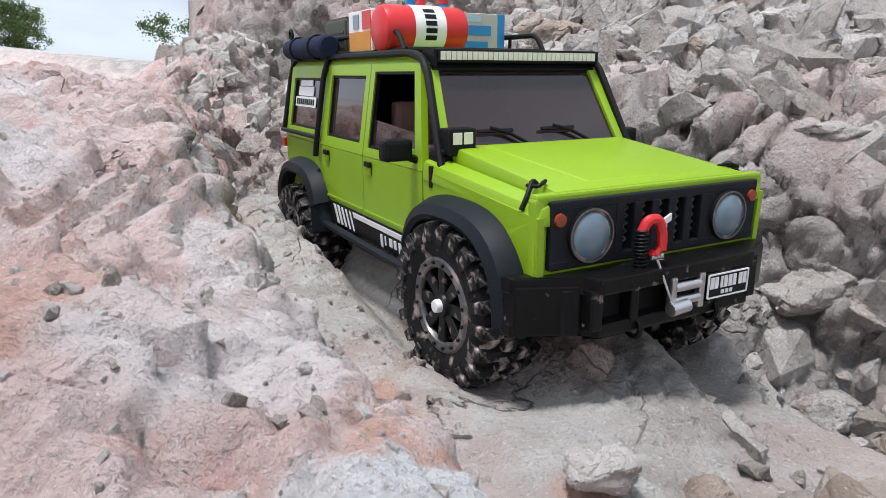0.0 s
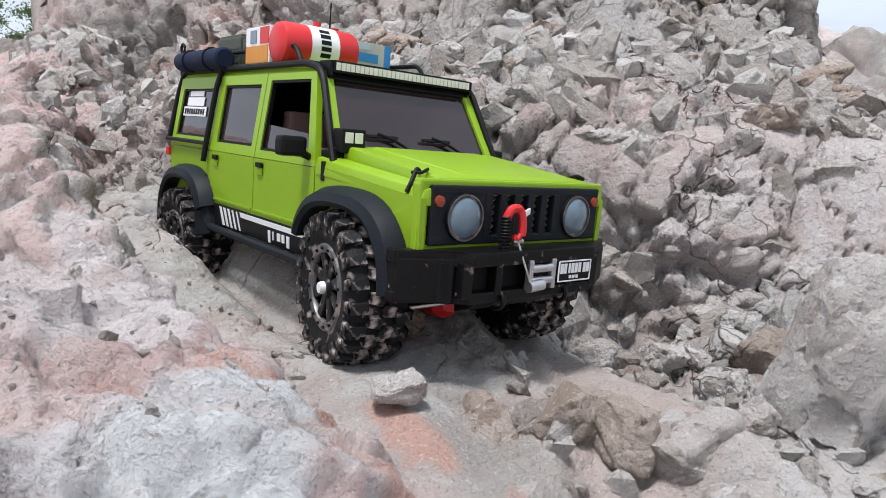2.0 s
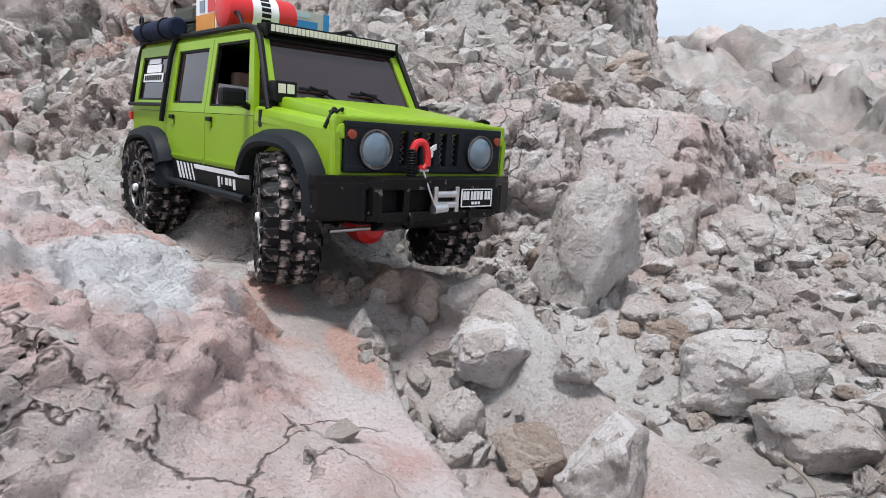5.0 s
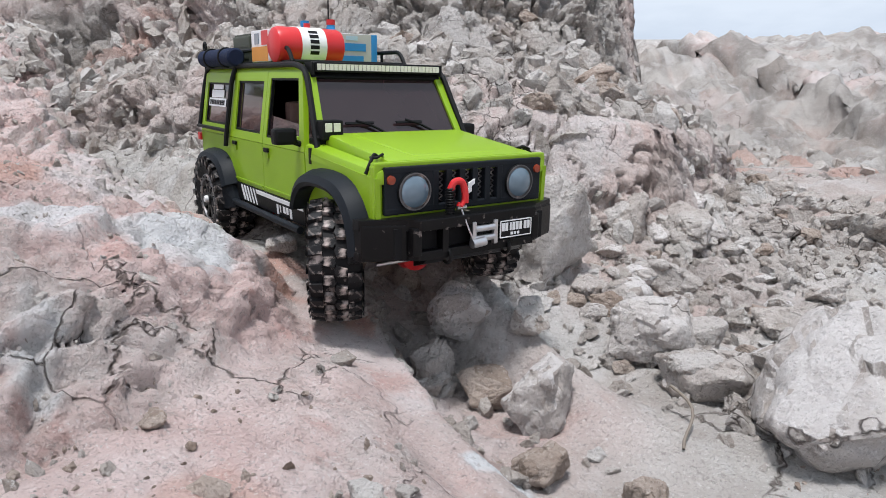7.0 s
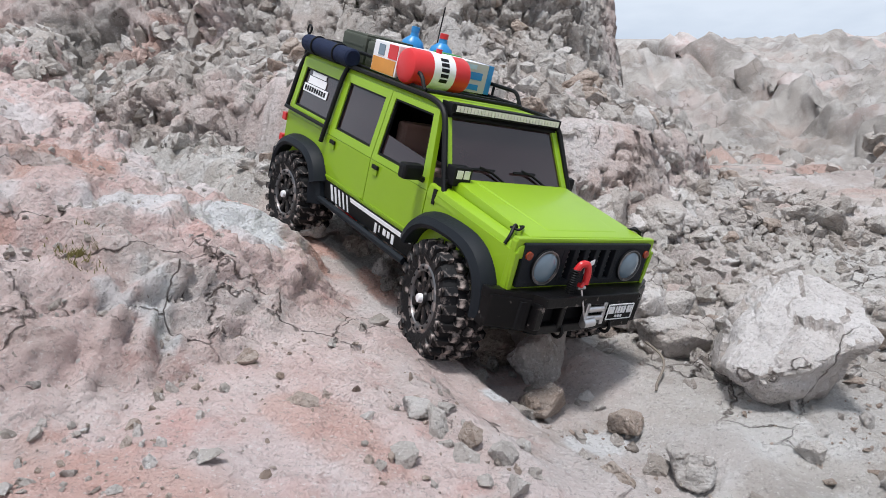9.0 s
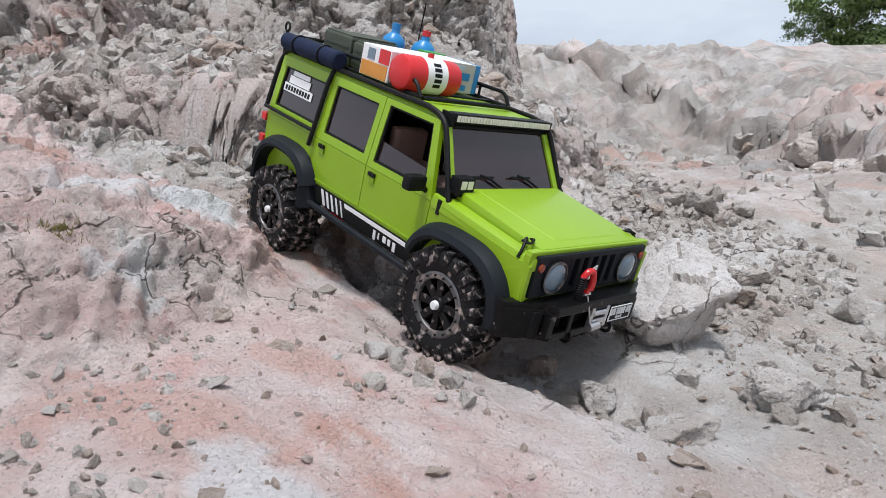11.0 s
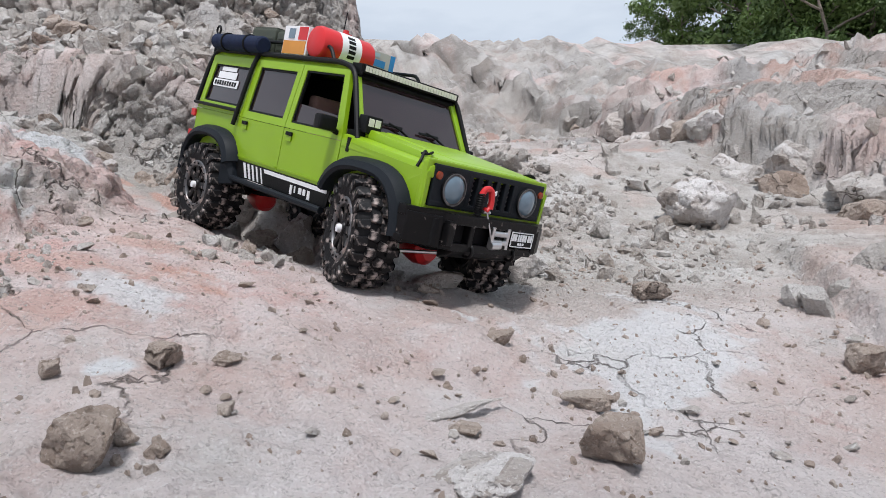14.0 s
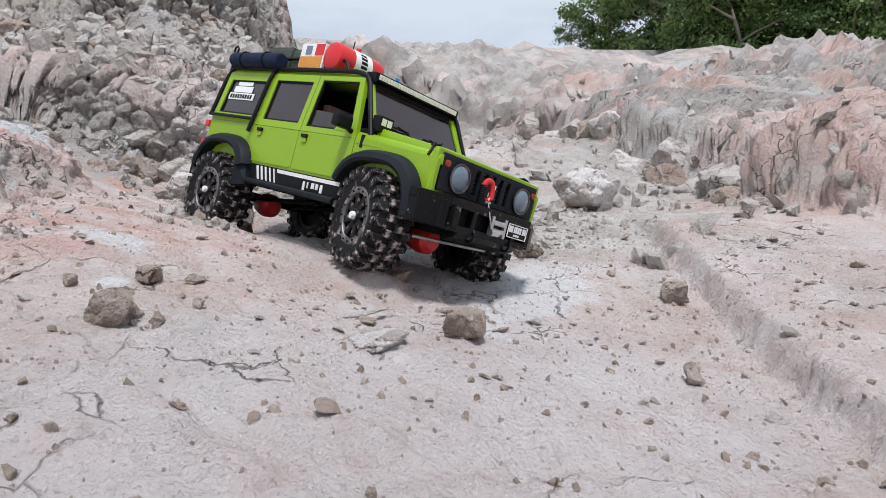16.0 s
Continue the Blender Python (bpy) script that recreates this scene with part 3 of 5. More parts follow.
rock("rock", 0.465, -0.10, (0.075, 0.055, 0.055), "pale", 1, (5, 8, -15), 0.3)
rock("rock", 0.325, -0.155, (0.07, 0.05, 0.03), "grey", 2, (0, 0, 15), 0.35)
rock("rock", 0.272, -0.50, (0.044, 0.034, 0.036), "brown", 3, (0, 0, 10), 0.2, label="brown stone with a pale top on the clay")
rock("rock", 0.315, -0.42, (0.042, 0.025, 0.02), "brown", 0, (0, 0, -20), 0.2, label="low brown stone on the clay")
rock("rock", 0.15, -0.096, (0.016, 0.014, 0.022), "brown", 2, (0, 0, 10), 0.2)
rock("rock", 0.003, -0.014, (0.026, 0.018, 0.015), "brown", 4, (0, 0, 5), 0.2, label="rounded buff pebble on the pink clay")
rock("boulder", 0.465, 0.54, (0.075, 0.07, 0.115), "grey", 2, (0, -5, 70), 0.5, z=-0.04, label="upright cleft rock at the cliff's foot")
rock("boulder", 0.60, 0.60, (0.04, 0.03, 0.06), "pale", 0, (0, 10, 70), 0.25)
for k_, (x_, y_, w_, h_, kind_) in enumerate(((0.254, 0.137, 0.060, 0.080, "pale"), (0.385, 0.235, 0.100, 0.085, "pale"), (0.40, 0.165, 0.085, 0.06, "grey"),
                                              (0.385, 0.325, 0.065, 0.055, "pale"), (0.44, 0.25, 0.06, 0.06, "grey"), (0.50, 0.21, 0.07, 0.05, "pale"), (0.56, 0.31, 0.06, 0.05, "grey"),
                                              (0.47, 0.40, 0.07, 0.05, "grey"), (0.30, 0.46, 0.06, 0.06, "brown"), (0.62, 0.20, 0.05, 0.04, "pale"), (0.56, 0.13, 0.06, 0.03, "grey"),
                                              (0.215, 0.19, 0.055, 0.05, "brown"), (0.235, 0.06, 0.04, 0.04, "brown"), (0.17, 0.22, 0.045, 0.05, "grey"), (0.26, 0.22, 0.045, 0.04, "grey"), (0.15, 0.33, 0.06, 0.06, "brown"))):
    rock("boulder", x_, y_, (w_ * 1.15, w_, h_ * 1.1), kind_, k_, (12 * (k_ % 3 - 1), 9 * (k_ % 4 - 1), 47 * k_), 0.24, label="angular claystone boulder in the gully")
for k_, (x_, y_, w_, h_) in enumerate(((0.02, -0.47, 0.038, 0.034), (0.048, -0.464, 0.012, 0.012), (0.055, -0.368, 0.024, 0.022), (0.032, -0.455, 0.017, 0.016), (0.081, -0.425, 0.014, 0.012),
                                       (0.0, -0.38, 0.016, 0.014), (0.09, -0.37, 0.018, 0.012), (0.551, -0.226, 0.05, 0.03), (0.42, -0.60, 0.024, 0.022), (0.30, -0.33, 0.03, 0.018), (0.62, -0.42, 0.05, 0.04), (0.255, -0.06, 0.03, 0.03), (0.30, 0.03, 0.035, 0.03))):
    rock("clod", x_, y_, (w_, w_ * 0.8, h_), "brown", k_ + 1, (8 * (k_ % 3 - 1), 10 * (k_ % 2), 61 * k_), 0.2, label="brown clod of dry clay", group="clods")
rock("flake", 0.21, -0.43, (0.080, 0.014, 0.006), "pale", 1, (0, 0, 14), 0.2, label="thin whitish flake lying on the clay")
rock("mound", 0.19, -0.50, (0.07, 0.05, 0.02), "pale", 3, (0, 0, 30), 0.45, label="low chalky lump in the clay floor")

# blocks and rounded masses that stand out of the far bluff, and the loose blocks before it
bluff_rng = random.Random(31)
for k in range(26):
    y_ = -0.1 + 0.085 * k + bluff_rng.uniform(-0.03, 0.03)
    x_, w_ = float(right_edge(y_)) + bluff_rng.uniform(-0.03, 0.05), bluff_rng.uniform(0.09, 0.2)
    rock("boulder", x_, y_, (w_, w_ * 0.9, w_ * bluff_rng.uniform(0.7, 1.0)), bluff_rng.choice(("grey", "pale", "brown")), bluff_rng.randrange(5),
         (bluff_rng.uniform(-15, 15), bluff_rng.uniform(-15, 15), bluff_rng.uniform(0, 360)), 0.58, label="weathered claystone mass standing out of the bluff", group="bluff rocks")

rock("rock", 0.014, 0.44, (0.036, 0.030, 0.036), "brown", 1, (0, 5, 20), 0.35, label="upright brown stone under the truck")
scatter = random.Random(7)
for k in range(330):
    x_, along = scatter.uniform(-0.15, 0.95), scatter.random()
    y_ = scatter.uniform(0.18, 0.62) if k % 2 else scatter.uniform(0.5, 0.95)
    if bank_edge(y_) - x_ > -0.03 or (k % 2 and (x_ < 0.12 or x_ > 0.75)):
        continue
    clear = min((x_ - a) ** 2 + (y_ - b) ** 2 for a, b, _ in WHEEL_BOTTOMS) ** 0.5
    s_ = min(scatter.choice((0.018, 0.022, 0.026, 0.032, 0.042, 0.055) if k % 2 else (0.028, 0.036, 0.045, 0.06, 0.075)), max(0.0, clear - 0.03))
    if s_ < 0.014:
        continue
    rock("rock", x_, y_, (s_ * scatter.uniform(0.9, 1.4), s_, s_ * scatter.uniform(0.6, 1.0)), scatter.choice(("grey", "grey", "pale", "brown")),
         scatter.randrange(5), (scatter.uniform(-25, 25), scatter.uniform(-25, 25), scatter.uniform(0, 360)), 0.3, label="broken claystone block in the rubble below the cliff")
for k in range(210):
    x_, y_ = scatter.uniform(-0.25, 0.9), scatter.uniform(-0.85, 0.1)
    clear = min((x_ - a) ** 2 + (y_ - b) ** 2 for a, b, _ in WHEEL_BOTTOMS) ** 0.5
    s_ = scatter.choice((0.005, 0.006, 0.008, 0.008, 0.011, 0.016))
    if clear < 0.03 or (x_ < 0.2 and y_ < -0.68):
        continue
    rock("stone", x_, y_, (s_ * scatter.uniform(0.9, 1.5), s_, s_ * scatter.uniform(0.5, 0.8)), scatter.choice(("grey", "brown", "brown")),
         scatter.randrange(5), (scatter.uniform(-20, 20), scatter.uniform(-20, 20), scatter.uniform(0, 360)), 0.25, label="small loose stone on the clay", group="loose stones", meshes=SMALL)


def rubble(name, count, seed, place, label, sizes, mats):
    """Uncounted broken stones, joined in one mesh."""
    rng = random.Random(seed)
    shapes = []
    for pool in SMALL.values():
        for mesh in pool[:3]:
            shapes.append((np.array([v.co for v in mesh.vertices]), [tuple(f.vertices) for f in mesh.polygons]))
    verts, faces, at = [], [], 0
    while count:
        count -= 1
        x, y = place(rng)
        if min((x - a) ** 2 + (y - b) ** 2 for a, b, _ in WHEEL_BOTTOMS) < 0.026**2:
            continue
        size = rng.choice(sizes)
        co, tris = shapes[rng.randrange(len(shapes))]
        m = np.array(Euler((rng.uniform(0, 6), rng.uniform(0, 6), rng.uniform(0, 6))).to_matrix())
        verts.append((co * (size * rng.uniform(0.8, 1.4), size, size * rng.uniform(0.6, 1.0))) @ m.T + (x, y, ground_at(x, y) + size * 0.1))
        faces += [tuple(k + at for k in f) for f in tris]
        at += len(co)
    mesh = bpy.data.meshes.new(name)
    mesh.from_pydata(np.concatenate(verts).tolist(), [], faces)
    mesh.materials.append(mats)
    return tagged(new(name, mesh), label, "rubble", kind="stuff")


def on_talus(rng):
    while True:
        x, y = rng.uniform(-0.9, 1.1), rng.uniform(0.45, 1.5)
        if -0.06 < cliff_in(x, y) < 0.42:
            return x, y


def in_gully(rng):
    while True:
        x, y = rng.uniform(0.08, 0.95), rng.uniform(-0.15, 0.62)
        if bank_edge(y) - x < -0.02 and rng.random() < 0.25 + 0.9 * max(0.0, y):
            return x, y


def on_bank(rng):
    return bank_edge(0) - abs(rng.gauss(0, 0.25)), rng.uniform(-0.3, 0.6)


def on_slope(rng):
    return rng.uniform(0.7, 2.6), rng.uniform(-0.4, 2.2)


def on_floor(rng):
    return rng.uniform(-0.2, 0.9), rng.uniform(-0.75, 0.05)


rubble("rubble", 3000, 3, on_talus, "heaped broken claystone on the cliff's ledges", (0.014, 0.018, 0.024, 0.03, 0.04, 0.055), M_ROCK)
rubble("rubble", 1700, 4, in_gully, "broken stones strewn over the gully", (0.006, 0.009, 0.012, 0.016, 0.024), M_ROCK)
rubble("crumbs", 2600, 5, on_floor, "crumbs of dry clay on the floor", (0.0015, 0.002, 0.002, 0.003, 0.003, 0.004, 0.007), M_BROWN)
rubble("crumbs", 1300, 6, on_bank, "crumbs of dry clay on the bank", (0.002, 0.003, 0.004, 0.006, 0.009), M_ROCK)
rubble("rubble", 700, 8, on_slope, "stones scattered on the far slope", (0.012, 0.02, 0.03, 0.05), M_ROCK)


# a tuft of dry moss on the bank and a bleached root in the gully
tuft, blades = random.Random(12), bmesh.new()
for _ in range(170):
    a_, r_ = tuft.uniform(0, 6.28), abs(tuft.gauss(0, 0.009))
    bx, by = -0.118 + 1.3 * r_ * math.cos(a_), 0.006 + r_ * math.sin(a_)
    bz = ground_at(bx, by) - 0.001
    lean_, h_ = (tuft.gauss(0, 0.003), tuft.gauss(0, 0.003)), tuft.uniform(0.003, 0.008)
    vs_ = [blades.verts.new(q) for q in ((bx - 0.0005, by, bz), (bx + 0.0005, by, bz), (bx + lean_[0], by + lean_[1], bz + h_))]
    blades.faces.new(vs_)
moss_mesh = bpy.data.meshes.new("moss")
blades.to_mesh(moss_mesh)
blades.free()
moss_mesh.materials.append(M_MOSS)
tagged(new("moss", moss_mesh), "small tuft of dry yellow-green moss on the bank", "moss", kind="stuff")
root_curve = bpy.data.curves.new("root", "CURVE")
root_curve.dimensions, root_curve.bevel_depth, root_curve.bevel_resolution = "3D", 0.0012, 2
line_ = root_curve.splines.new("POLY")
bend_ = [(0.352 + 0.010 * math.sin(k * 0.55), 0.118 - 0.006 * k, 0.030 - 0.0042 * k) for k in range(9)]
line_.points.add(len(bend_) - 1)
for q_, (rx_, ry_, rz_) in zip(line_.points, bend_):
    q_.co = (rx_, ry_, max(ground_at(rx_, ry_) + 0.0005, ground_at(0.352, 0.118) + rz_ - 0.004), 1)
root_curve.materials.append(M_BARK)
tagged(new("root", root_curve), "bleached dry root curling out of the rubble", "root")


# ---- mesh tools ----
def part(name, bm, mat, parent=None, label="", smooth=False, bevel=0.0):
    if bevel:
        bmesh.ops.bevel(bm, geom=bm.edges[:], offset=bevel, segments=2, affect="EDGES", profile=0.6, clamp_overlap=True)
    bmesh.ops.recalc_face_normals(bm, faces=bm.faces[:])
    mesh = bpy.data.meshes.new(name)
    bm.to_mesh(mesh)
    bm.free()
    if smooth:
        for f in mesh.polygons:
            f.use_smooth = True
        mesh.set_sharp_from_angle(angle=radians(35))
    mesh.materials.append(mat)
    ob = new(name, mesh)
    if parent:
        ob.parent = parent
    if label:
        ob["label"] = label
    return ob


def box(a, b, bm=None):
    bm = bm or bmesh.new()
    got = bmesh.ops.create_cube(bm, size=1)["verts"]
    for v in got:
        v.co = [a[k] + (b[k] - a[k]) * (v.co[k] + 0.5) for k in range(3)]
    return bm


def hexa(bottom, top, bm=None):
    """A block from four lower and four upper corners, in the same order."""
    bm = bm or bmesh.new()
    vs = [bm.verts.new(p) for p in (*bottom, *top)]
    for f in ((3, 2, 1, 0), (4, 5, 6, 7), (0, 1, 5, 4), (1, 2, 6, 5), (2, 3, 7, 6), (3, 0, 4, 7)):
        bm.faces.new([vs[k] for k in f])
    return bm


def tube(points, r, sides=8, bm=None, closed=False):
    bm = bm or bmesh.new()
    pts = [Vector(p) for p in points]
    rings, count = [], len(pts)
    ref = None
    for k, p in enumerate(pts):
        a = pts[k - 1] if k or closed else pts[k]
        b = pts[(k + 1) % count] if k + 1 < count or closed else pts[k]
        d = (b - a).normalized()
        if ref is None:
            ref = d.cross(Vector((0.31, 0.42, 0.85))).normalized()
        ref = (ref - d * ref.dot(d)).normalized()
        side = d.cross(ref)
        rings.append([bm.verts.new(p + r * (math.cos(2 * math.pi * j / sides) * ref + math.sin(2 * math.pi * j / sides) * side)) for j in range(sides)])
    for k in range(count if closed else count - 1):
        a, b = rings[k], rings[(k + 1) % count]
        for j in range(sides):
            bm.faces.new((a[j], a[(j + 1) % sides], b[(j + 1) % sides], b[j]))
    if not closed:
        bm.faces.new(rings[0][::-1])
        bm.faces.new(rings[-1])
    return bm


def bend(points, r=0.008, steps=4):
    """Rounds the corners of a polyline."""
    pts = [Vector(p) for p in points]
    out = [pts[0]]
    for a, b, c in zip(pts, pts[1:], pts[2:]):
        u, v = (a - b), (c - b)
        q = min(r, u.length * 0.45, v.length * 0.45)
        s, e = b + u.normalized() * q, b + v.normalized() * q
        for k in range(steps + 1):
            t = k / steps
            out.append((1 - t) ** 2 * s + 2 * t * (1 - t) * b + t * t * e)
    return out + [pts[-1]]


def lathe(profile, axis="y", sides=40, bm=None, at=(0, 0, 0), caps=True):
    """Turns (along, radius) pairs round an axis."""
    bm = bm or bmesh.new()
    rings = []
    for along, r in profile:
        ring = []
        for j in range(sides):
            a = 2 * math.pi * j / sides
            u, v = r * math.cos(a), r * math.sin(a)
            p = {"x": (along, u, v), "y": (u, along, v), "z": (u, v, along)}[axis]
            ring.append(bm.verts.new(Vector(p) + Vector(at)))
        rings.append(ring)
    for a, b in zip(rings, rings[1:]):
        for j in range(sides):
            bm.faces.new((a[j], a[(j + 1) % sides], b[(j + 1) % sides], b[j]))
    for ring in (rings[0], rings[-1]) if caps else ():
        if profile[0 if ring is rings[0] else -1][1] > 1e-5:
            bm.faces.new(ring)
    bmesh.ops.remove_doubles(bm, verts=bm.verts[:], dist=1e-6)
    return bm


def side_y(z):
    """The body's half width at a height: upright below the belt, leaning in above."""
    return float(np.interp(z, (0.06, 0.09, 0.125, 0.137, 0.212), (0.0835, 0.0855, 0.087, 0.0855, 0.0745)))


def prism(outline, side, thick=0.004, proud=0.0, bm=None):
    """A panel of the body's side from its outline in x and z; side -1 is the right."""
    bm = bm or bmesh.new()
    a = [bm.verts.new((x, side * (side_y(z) + proud), z)) for x, z in outline]
    b = [bm.verts.new((x, side * (side_y(z) + proud - thick), z)) for x, z in outline]
    bm.faces.new(a)
    bm.faces.new(b[::-1])
    for k in range(len(a)):
        j = (k + 1) % len(a)
        bm.faces.new((a[k], b[k], b[j], a[j]))
    bmesh.ops.triangulate(bm, faces=[f for f in bm.faces if len(f.verts) > 4])
    return bm


def frame_ring(outer, inner, side, thick=0.004, proud=0.0):
    bm = bmesh.new()
    n = len(outer)
    rows = [[bm.verts.new((x, side * (side_y(z) + proud - t), z)) for x, z in loop] for loop, t in ((outer, 0), (inner, 0), (inner, thick), (outer, thick))]
    for a, b in zip(rows, rows[1:] + rows[:1]):
        for k in range(n):
            j = (k + 1) % n
            bm.faces.new((a[k], a[j], b[j], b[k]))
    return bm


def inset(quad, d):
    cx, cz = sum(p[0] for p in quad) / len(quad), sum(p[1] for p in quad) / len(quad)
    return [(x - math.copysign(d, x - cx), z - math.copysign(d, z - cz)) for x, z in quad]


def arc(cx, cz, r, a0, a1, steps=12):
    return [(cx + r * math.cos(radians(a0 + (a1 - a0) * k / steps)), cz + r * math.sin(radians(a0 + (a1 - a0) * k / steps))) for k in range(steps + 1)]


# ---- the model truck ----
car = tagged(new("toy_truck"), "lime-green radio-controlled model off-roader with a loaded roof rack", "toy car")
FX, RX, AZ = 0.152, -0.152, 0.060

for side in (-1, 1):
    # fender, doors and quarter panel, cut round the wheel arches
    part("fender", prism([(0.099, 0.070), (0.1025, 0.074)] + arc(FX, AZ, 0.055, 160, 10, 16) + [(0.226, 0.074), (0.2265, 0.129), (0.099, 0.139)], side), M_GREEN, car)
    part("front_door", prism([(-0.0045, 0.0885), (0.0985, 0.0885), (0.0985, 0.1365), (-0.0045, 0.1365)], side), M_GREEN, car)
    part("rear_door", prism([(-0.1, 0.105), (-0.093, 0.0885), (-0.0055, 0.0885), (-0.0055, 0.1365), (-0.1, 0.1365)], side), M_GREEN, car)
    part("quarter_panel", prism([(-0.1005, 0.1365), (-0.1005, 0.098)] + arc(RX, AZ - 0.008, 0.059, 42, 172, 14) + [(-0.216, 0.078), (-0.217, 0.1365)], side), M_GREEN, car)
    # window frames
    front = [(-0.0045, 0.137), (0.0985, 0.137), (0.0775, 0.2065), (-0.0045, 0.2065)]
    rear = [(-0.1, 0.137), (-0.0055, 0.137), (-0.0055, 0.2065), (-0.1, 0.2065)]
    quarter = [(-0.2165, 0.137), (-0.1005, 0.137), (-0.1005, 0.2065), (-0.2135, 0.2065)]
    for name, quad, gap in (("front_door_frame", front, 0.0075), ("rear_door_frame", rear, 0.0085), ("quarter_frame", quarter, 0.011)):
        inner = inset(quad, gap)
        if quad is front:
            inner = [(0.0035, 0.1435), (0.086, 0.1435), (0.0705, 0.2010), (0.0035, 0.2010)]
        part(name, frame_ring(quad, inner, side, 0.005), M_GREEN, car)
        if quad is not front:
            part("side_window", prism(inner, side, 0.0015, -0.003), M_GLASS, car, "dark tinted side window")
            part("window_seal", frame_ring(inner, inset(inner, 0.0022), side, 0.002, -0.0015), M_BLACK, car)
        else:
            part("window_seal", frame_ring(inner, [(0.0057, 0.1455), (0.083, 0.1455), (0.069, 0.1990), (0.0057, 0.1990)], side, 0.003, -0.001), M_BLACK, car)
    # half-lowered front pane
    part("side_window", prism([(0.0057, 0.139), (0.0830, 0.139), (0.079, 0.160), (0.0057, 0.165)], side, 0.0012, -0.0032), M_GLASS, car, "half-lowered tinted pane")
    # lip along the belt line and door handles
    for x0, x1 in ((-0.0045, 0.0985), (-0.1, -0.0055)):
        part("door_crease", prism([(x0 + 0.002, 0.0915), (x1 - 0.002, 0.0915), (x1 - 0.002, 0.0935), (x0 + 0.002, 0.0935)], side, 0.002, 0.001), M_GREEN, car)
    for x in (0.0085, -0.0875):
        h = part("door_handle", box((x - 0.005, side * 0.0872 - 0.0012, 0.1295), (x + 0.006, side * 0.0872 + 0.0012, 0.1335)), M_BLACK, car, bevel=0.0006)
        part("handle_cup", box((x - 0.004, side * 0.0867 - 0.0006, 0.1235), (x + 0.005, side * 0.0867 + 0.0006, 0.129)), M_GREEN, h, bevel=0.0004)
    # hinges and turn signal
    part("turn_signal", box((0.103, side * 0.0862 - 0.0012, 0.104), (0.111, side * 0.0862 + 0.0012, 0.109)), M_AMBER, car, "small amber side lamp", bevel=0.0005)
    # wheel-arch flares
    for cx, cz, a0, a1, nm in ((FX, AZ, 8, 152, "front_flare"), (RX, AZ - 0.008, 28, 176, "rear_flare")):
        bm = bmesh.new()
        loops = []
        for k in range(23):
            a = radians(a0 + (a1 - a0) * k / 22)
            squash = 1 + 0.10 * abs(math.sin(2 * a)) ** 2
            ring = []
            for r, y in ((0.0545, 0.080), (0.0542, 0.0995), (0.0575, 0.1015), (0.0635, 0.0985), (0.0675, 0.090), (0.068, 0.0835)):
                ring.append(bm.verts.new((cx + r * squash * math.cos(a), side * y, cz + r * squash * math.sin(a))))
            loops.append(ring)
        for p, q in zip(loops, loops[1:]):
            for j in range(6):
                bm.faces.new((p[j], p[(j + 1) % 6], q[(j + 1) % 6], q[j]))
        bm.faces.new(loops[0])
        bm.faces.new(loops[-1][::-1])
        part(nm, bm, M_FLARE, car, smooth=True)
        if nm == "rear_flare":
            part("flare_skirt", hexa([(-0.103, side * 0.083, 0.055), (-0.083, side * 0.083, 0.060), (-0.083, side * 0.091, 0.060), (-0.103, side * 0.099, 0.055)],
                                     [(-0.104, side * 0.083, 0.090), (-0.094, side * 0.083, 0.088), (-0.094, side * 0.091, 0.088), (-0.104, side * 0.100, 0.090)]), M_FLARE, car, bevel=0.001)
    # rocker panel with white print, and the step bar
    rocker = part("rocker_panel", prism([(-0.090, 0.069), (0.094, 0.069), (0.0985, 0.088), (-0.094, 0.088)], side, 0.006, 0.001), M_BLACK, car)
    for k in range(5):
        x = -0.072 + 0.0095 * k
        part("stripe", prism([(x + 0.004, 0.0705), (x + 0.0085 - k * 0.0006, 0.0705), (x + 0.002 - k * 0.0006, 0.0868), (x - 0.0025, 0.0868)], side, 0.0008, 0.0016), M_WHITE, rocker, "slanted white stripe")
    part("stripe", prism([(-0.026, 0.0828), (0.0935, 0.0828), (0.0935, 0.0870), (-0.028, 0.0870)], side, 0.0008, 0.0016), M_WHITE, rocker, "long white stripe")
    for k, (w, h) in enumerate(((0.004, 0.009), (0.002, 0.0065), (0.0055, 0.006), (0.0045, 0.006), (0.0045, 0.0085))):
        x = 0.028 + 0.0082 * k
        part("print_bar", prism([(x, 0.0805 - h * 1.15), (x + w, 0.0805 - h * 1.15), (x + w, 0.0800), (x, 0.0800)], side, 0.0008, 0.0016), M_WHITE, rocker)
    part("step_bar", tube([(-0.090, side * 0.090, 0.066), (0.094, side * 0.090, 0.066)], 0.0036, 8), M_FLARE, car)
    # cage along the pillars and roof edge
    part("cage_tube", tube(bend([(0.119, side * 0.0815, 0.139), (0.082, side * 0.0735, 0.208), (0.06, side * 0.0735, 0.2135), (-0.212, side * 0.0735, 0.2135), (-0.221, side * 0.076, 0.195), (-0.221, side * 0.086, 0.142)], 0.012), 0.0028), M_BLACK, car, smooth=True)
    part("cage_tube", tube(bend([(-0.105, side * 0.0745, 0.2135), (-0.105, side * 0.080, 0.198), (-0.107, side * 0.089, 0.140), (-0.109, side * 0.090, 0.126)], 0.006), 0.0026), M_BLACK, car, smooth=True)
    part("cage_tube", tube([(-0.108, side * 0.0885, 0.143), (-0.219, side * 0.0885, 0.143)], 0.0022), M_BLACK, car, smooth=True)
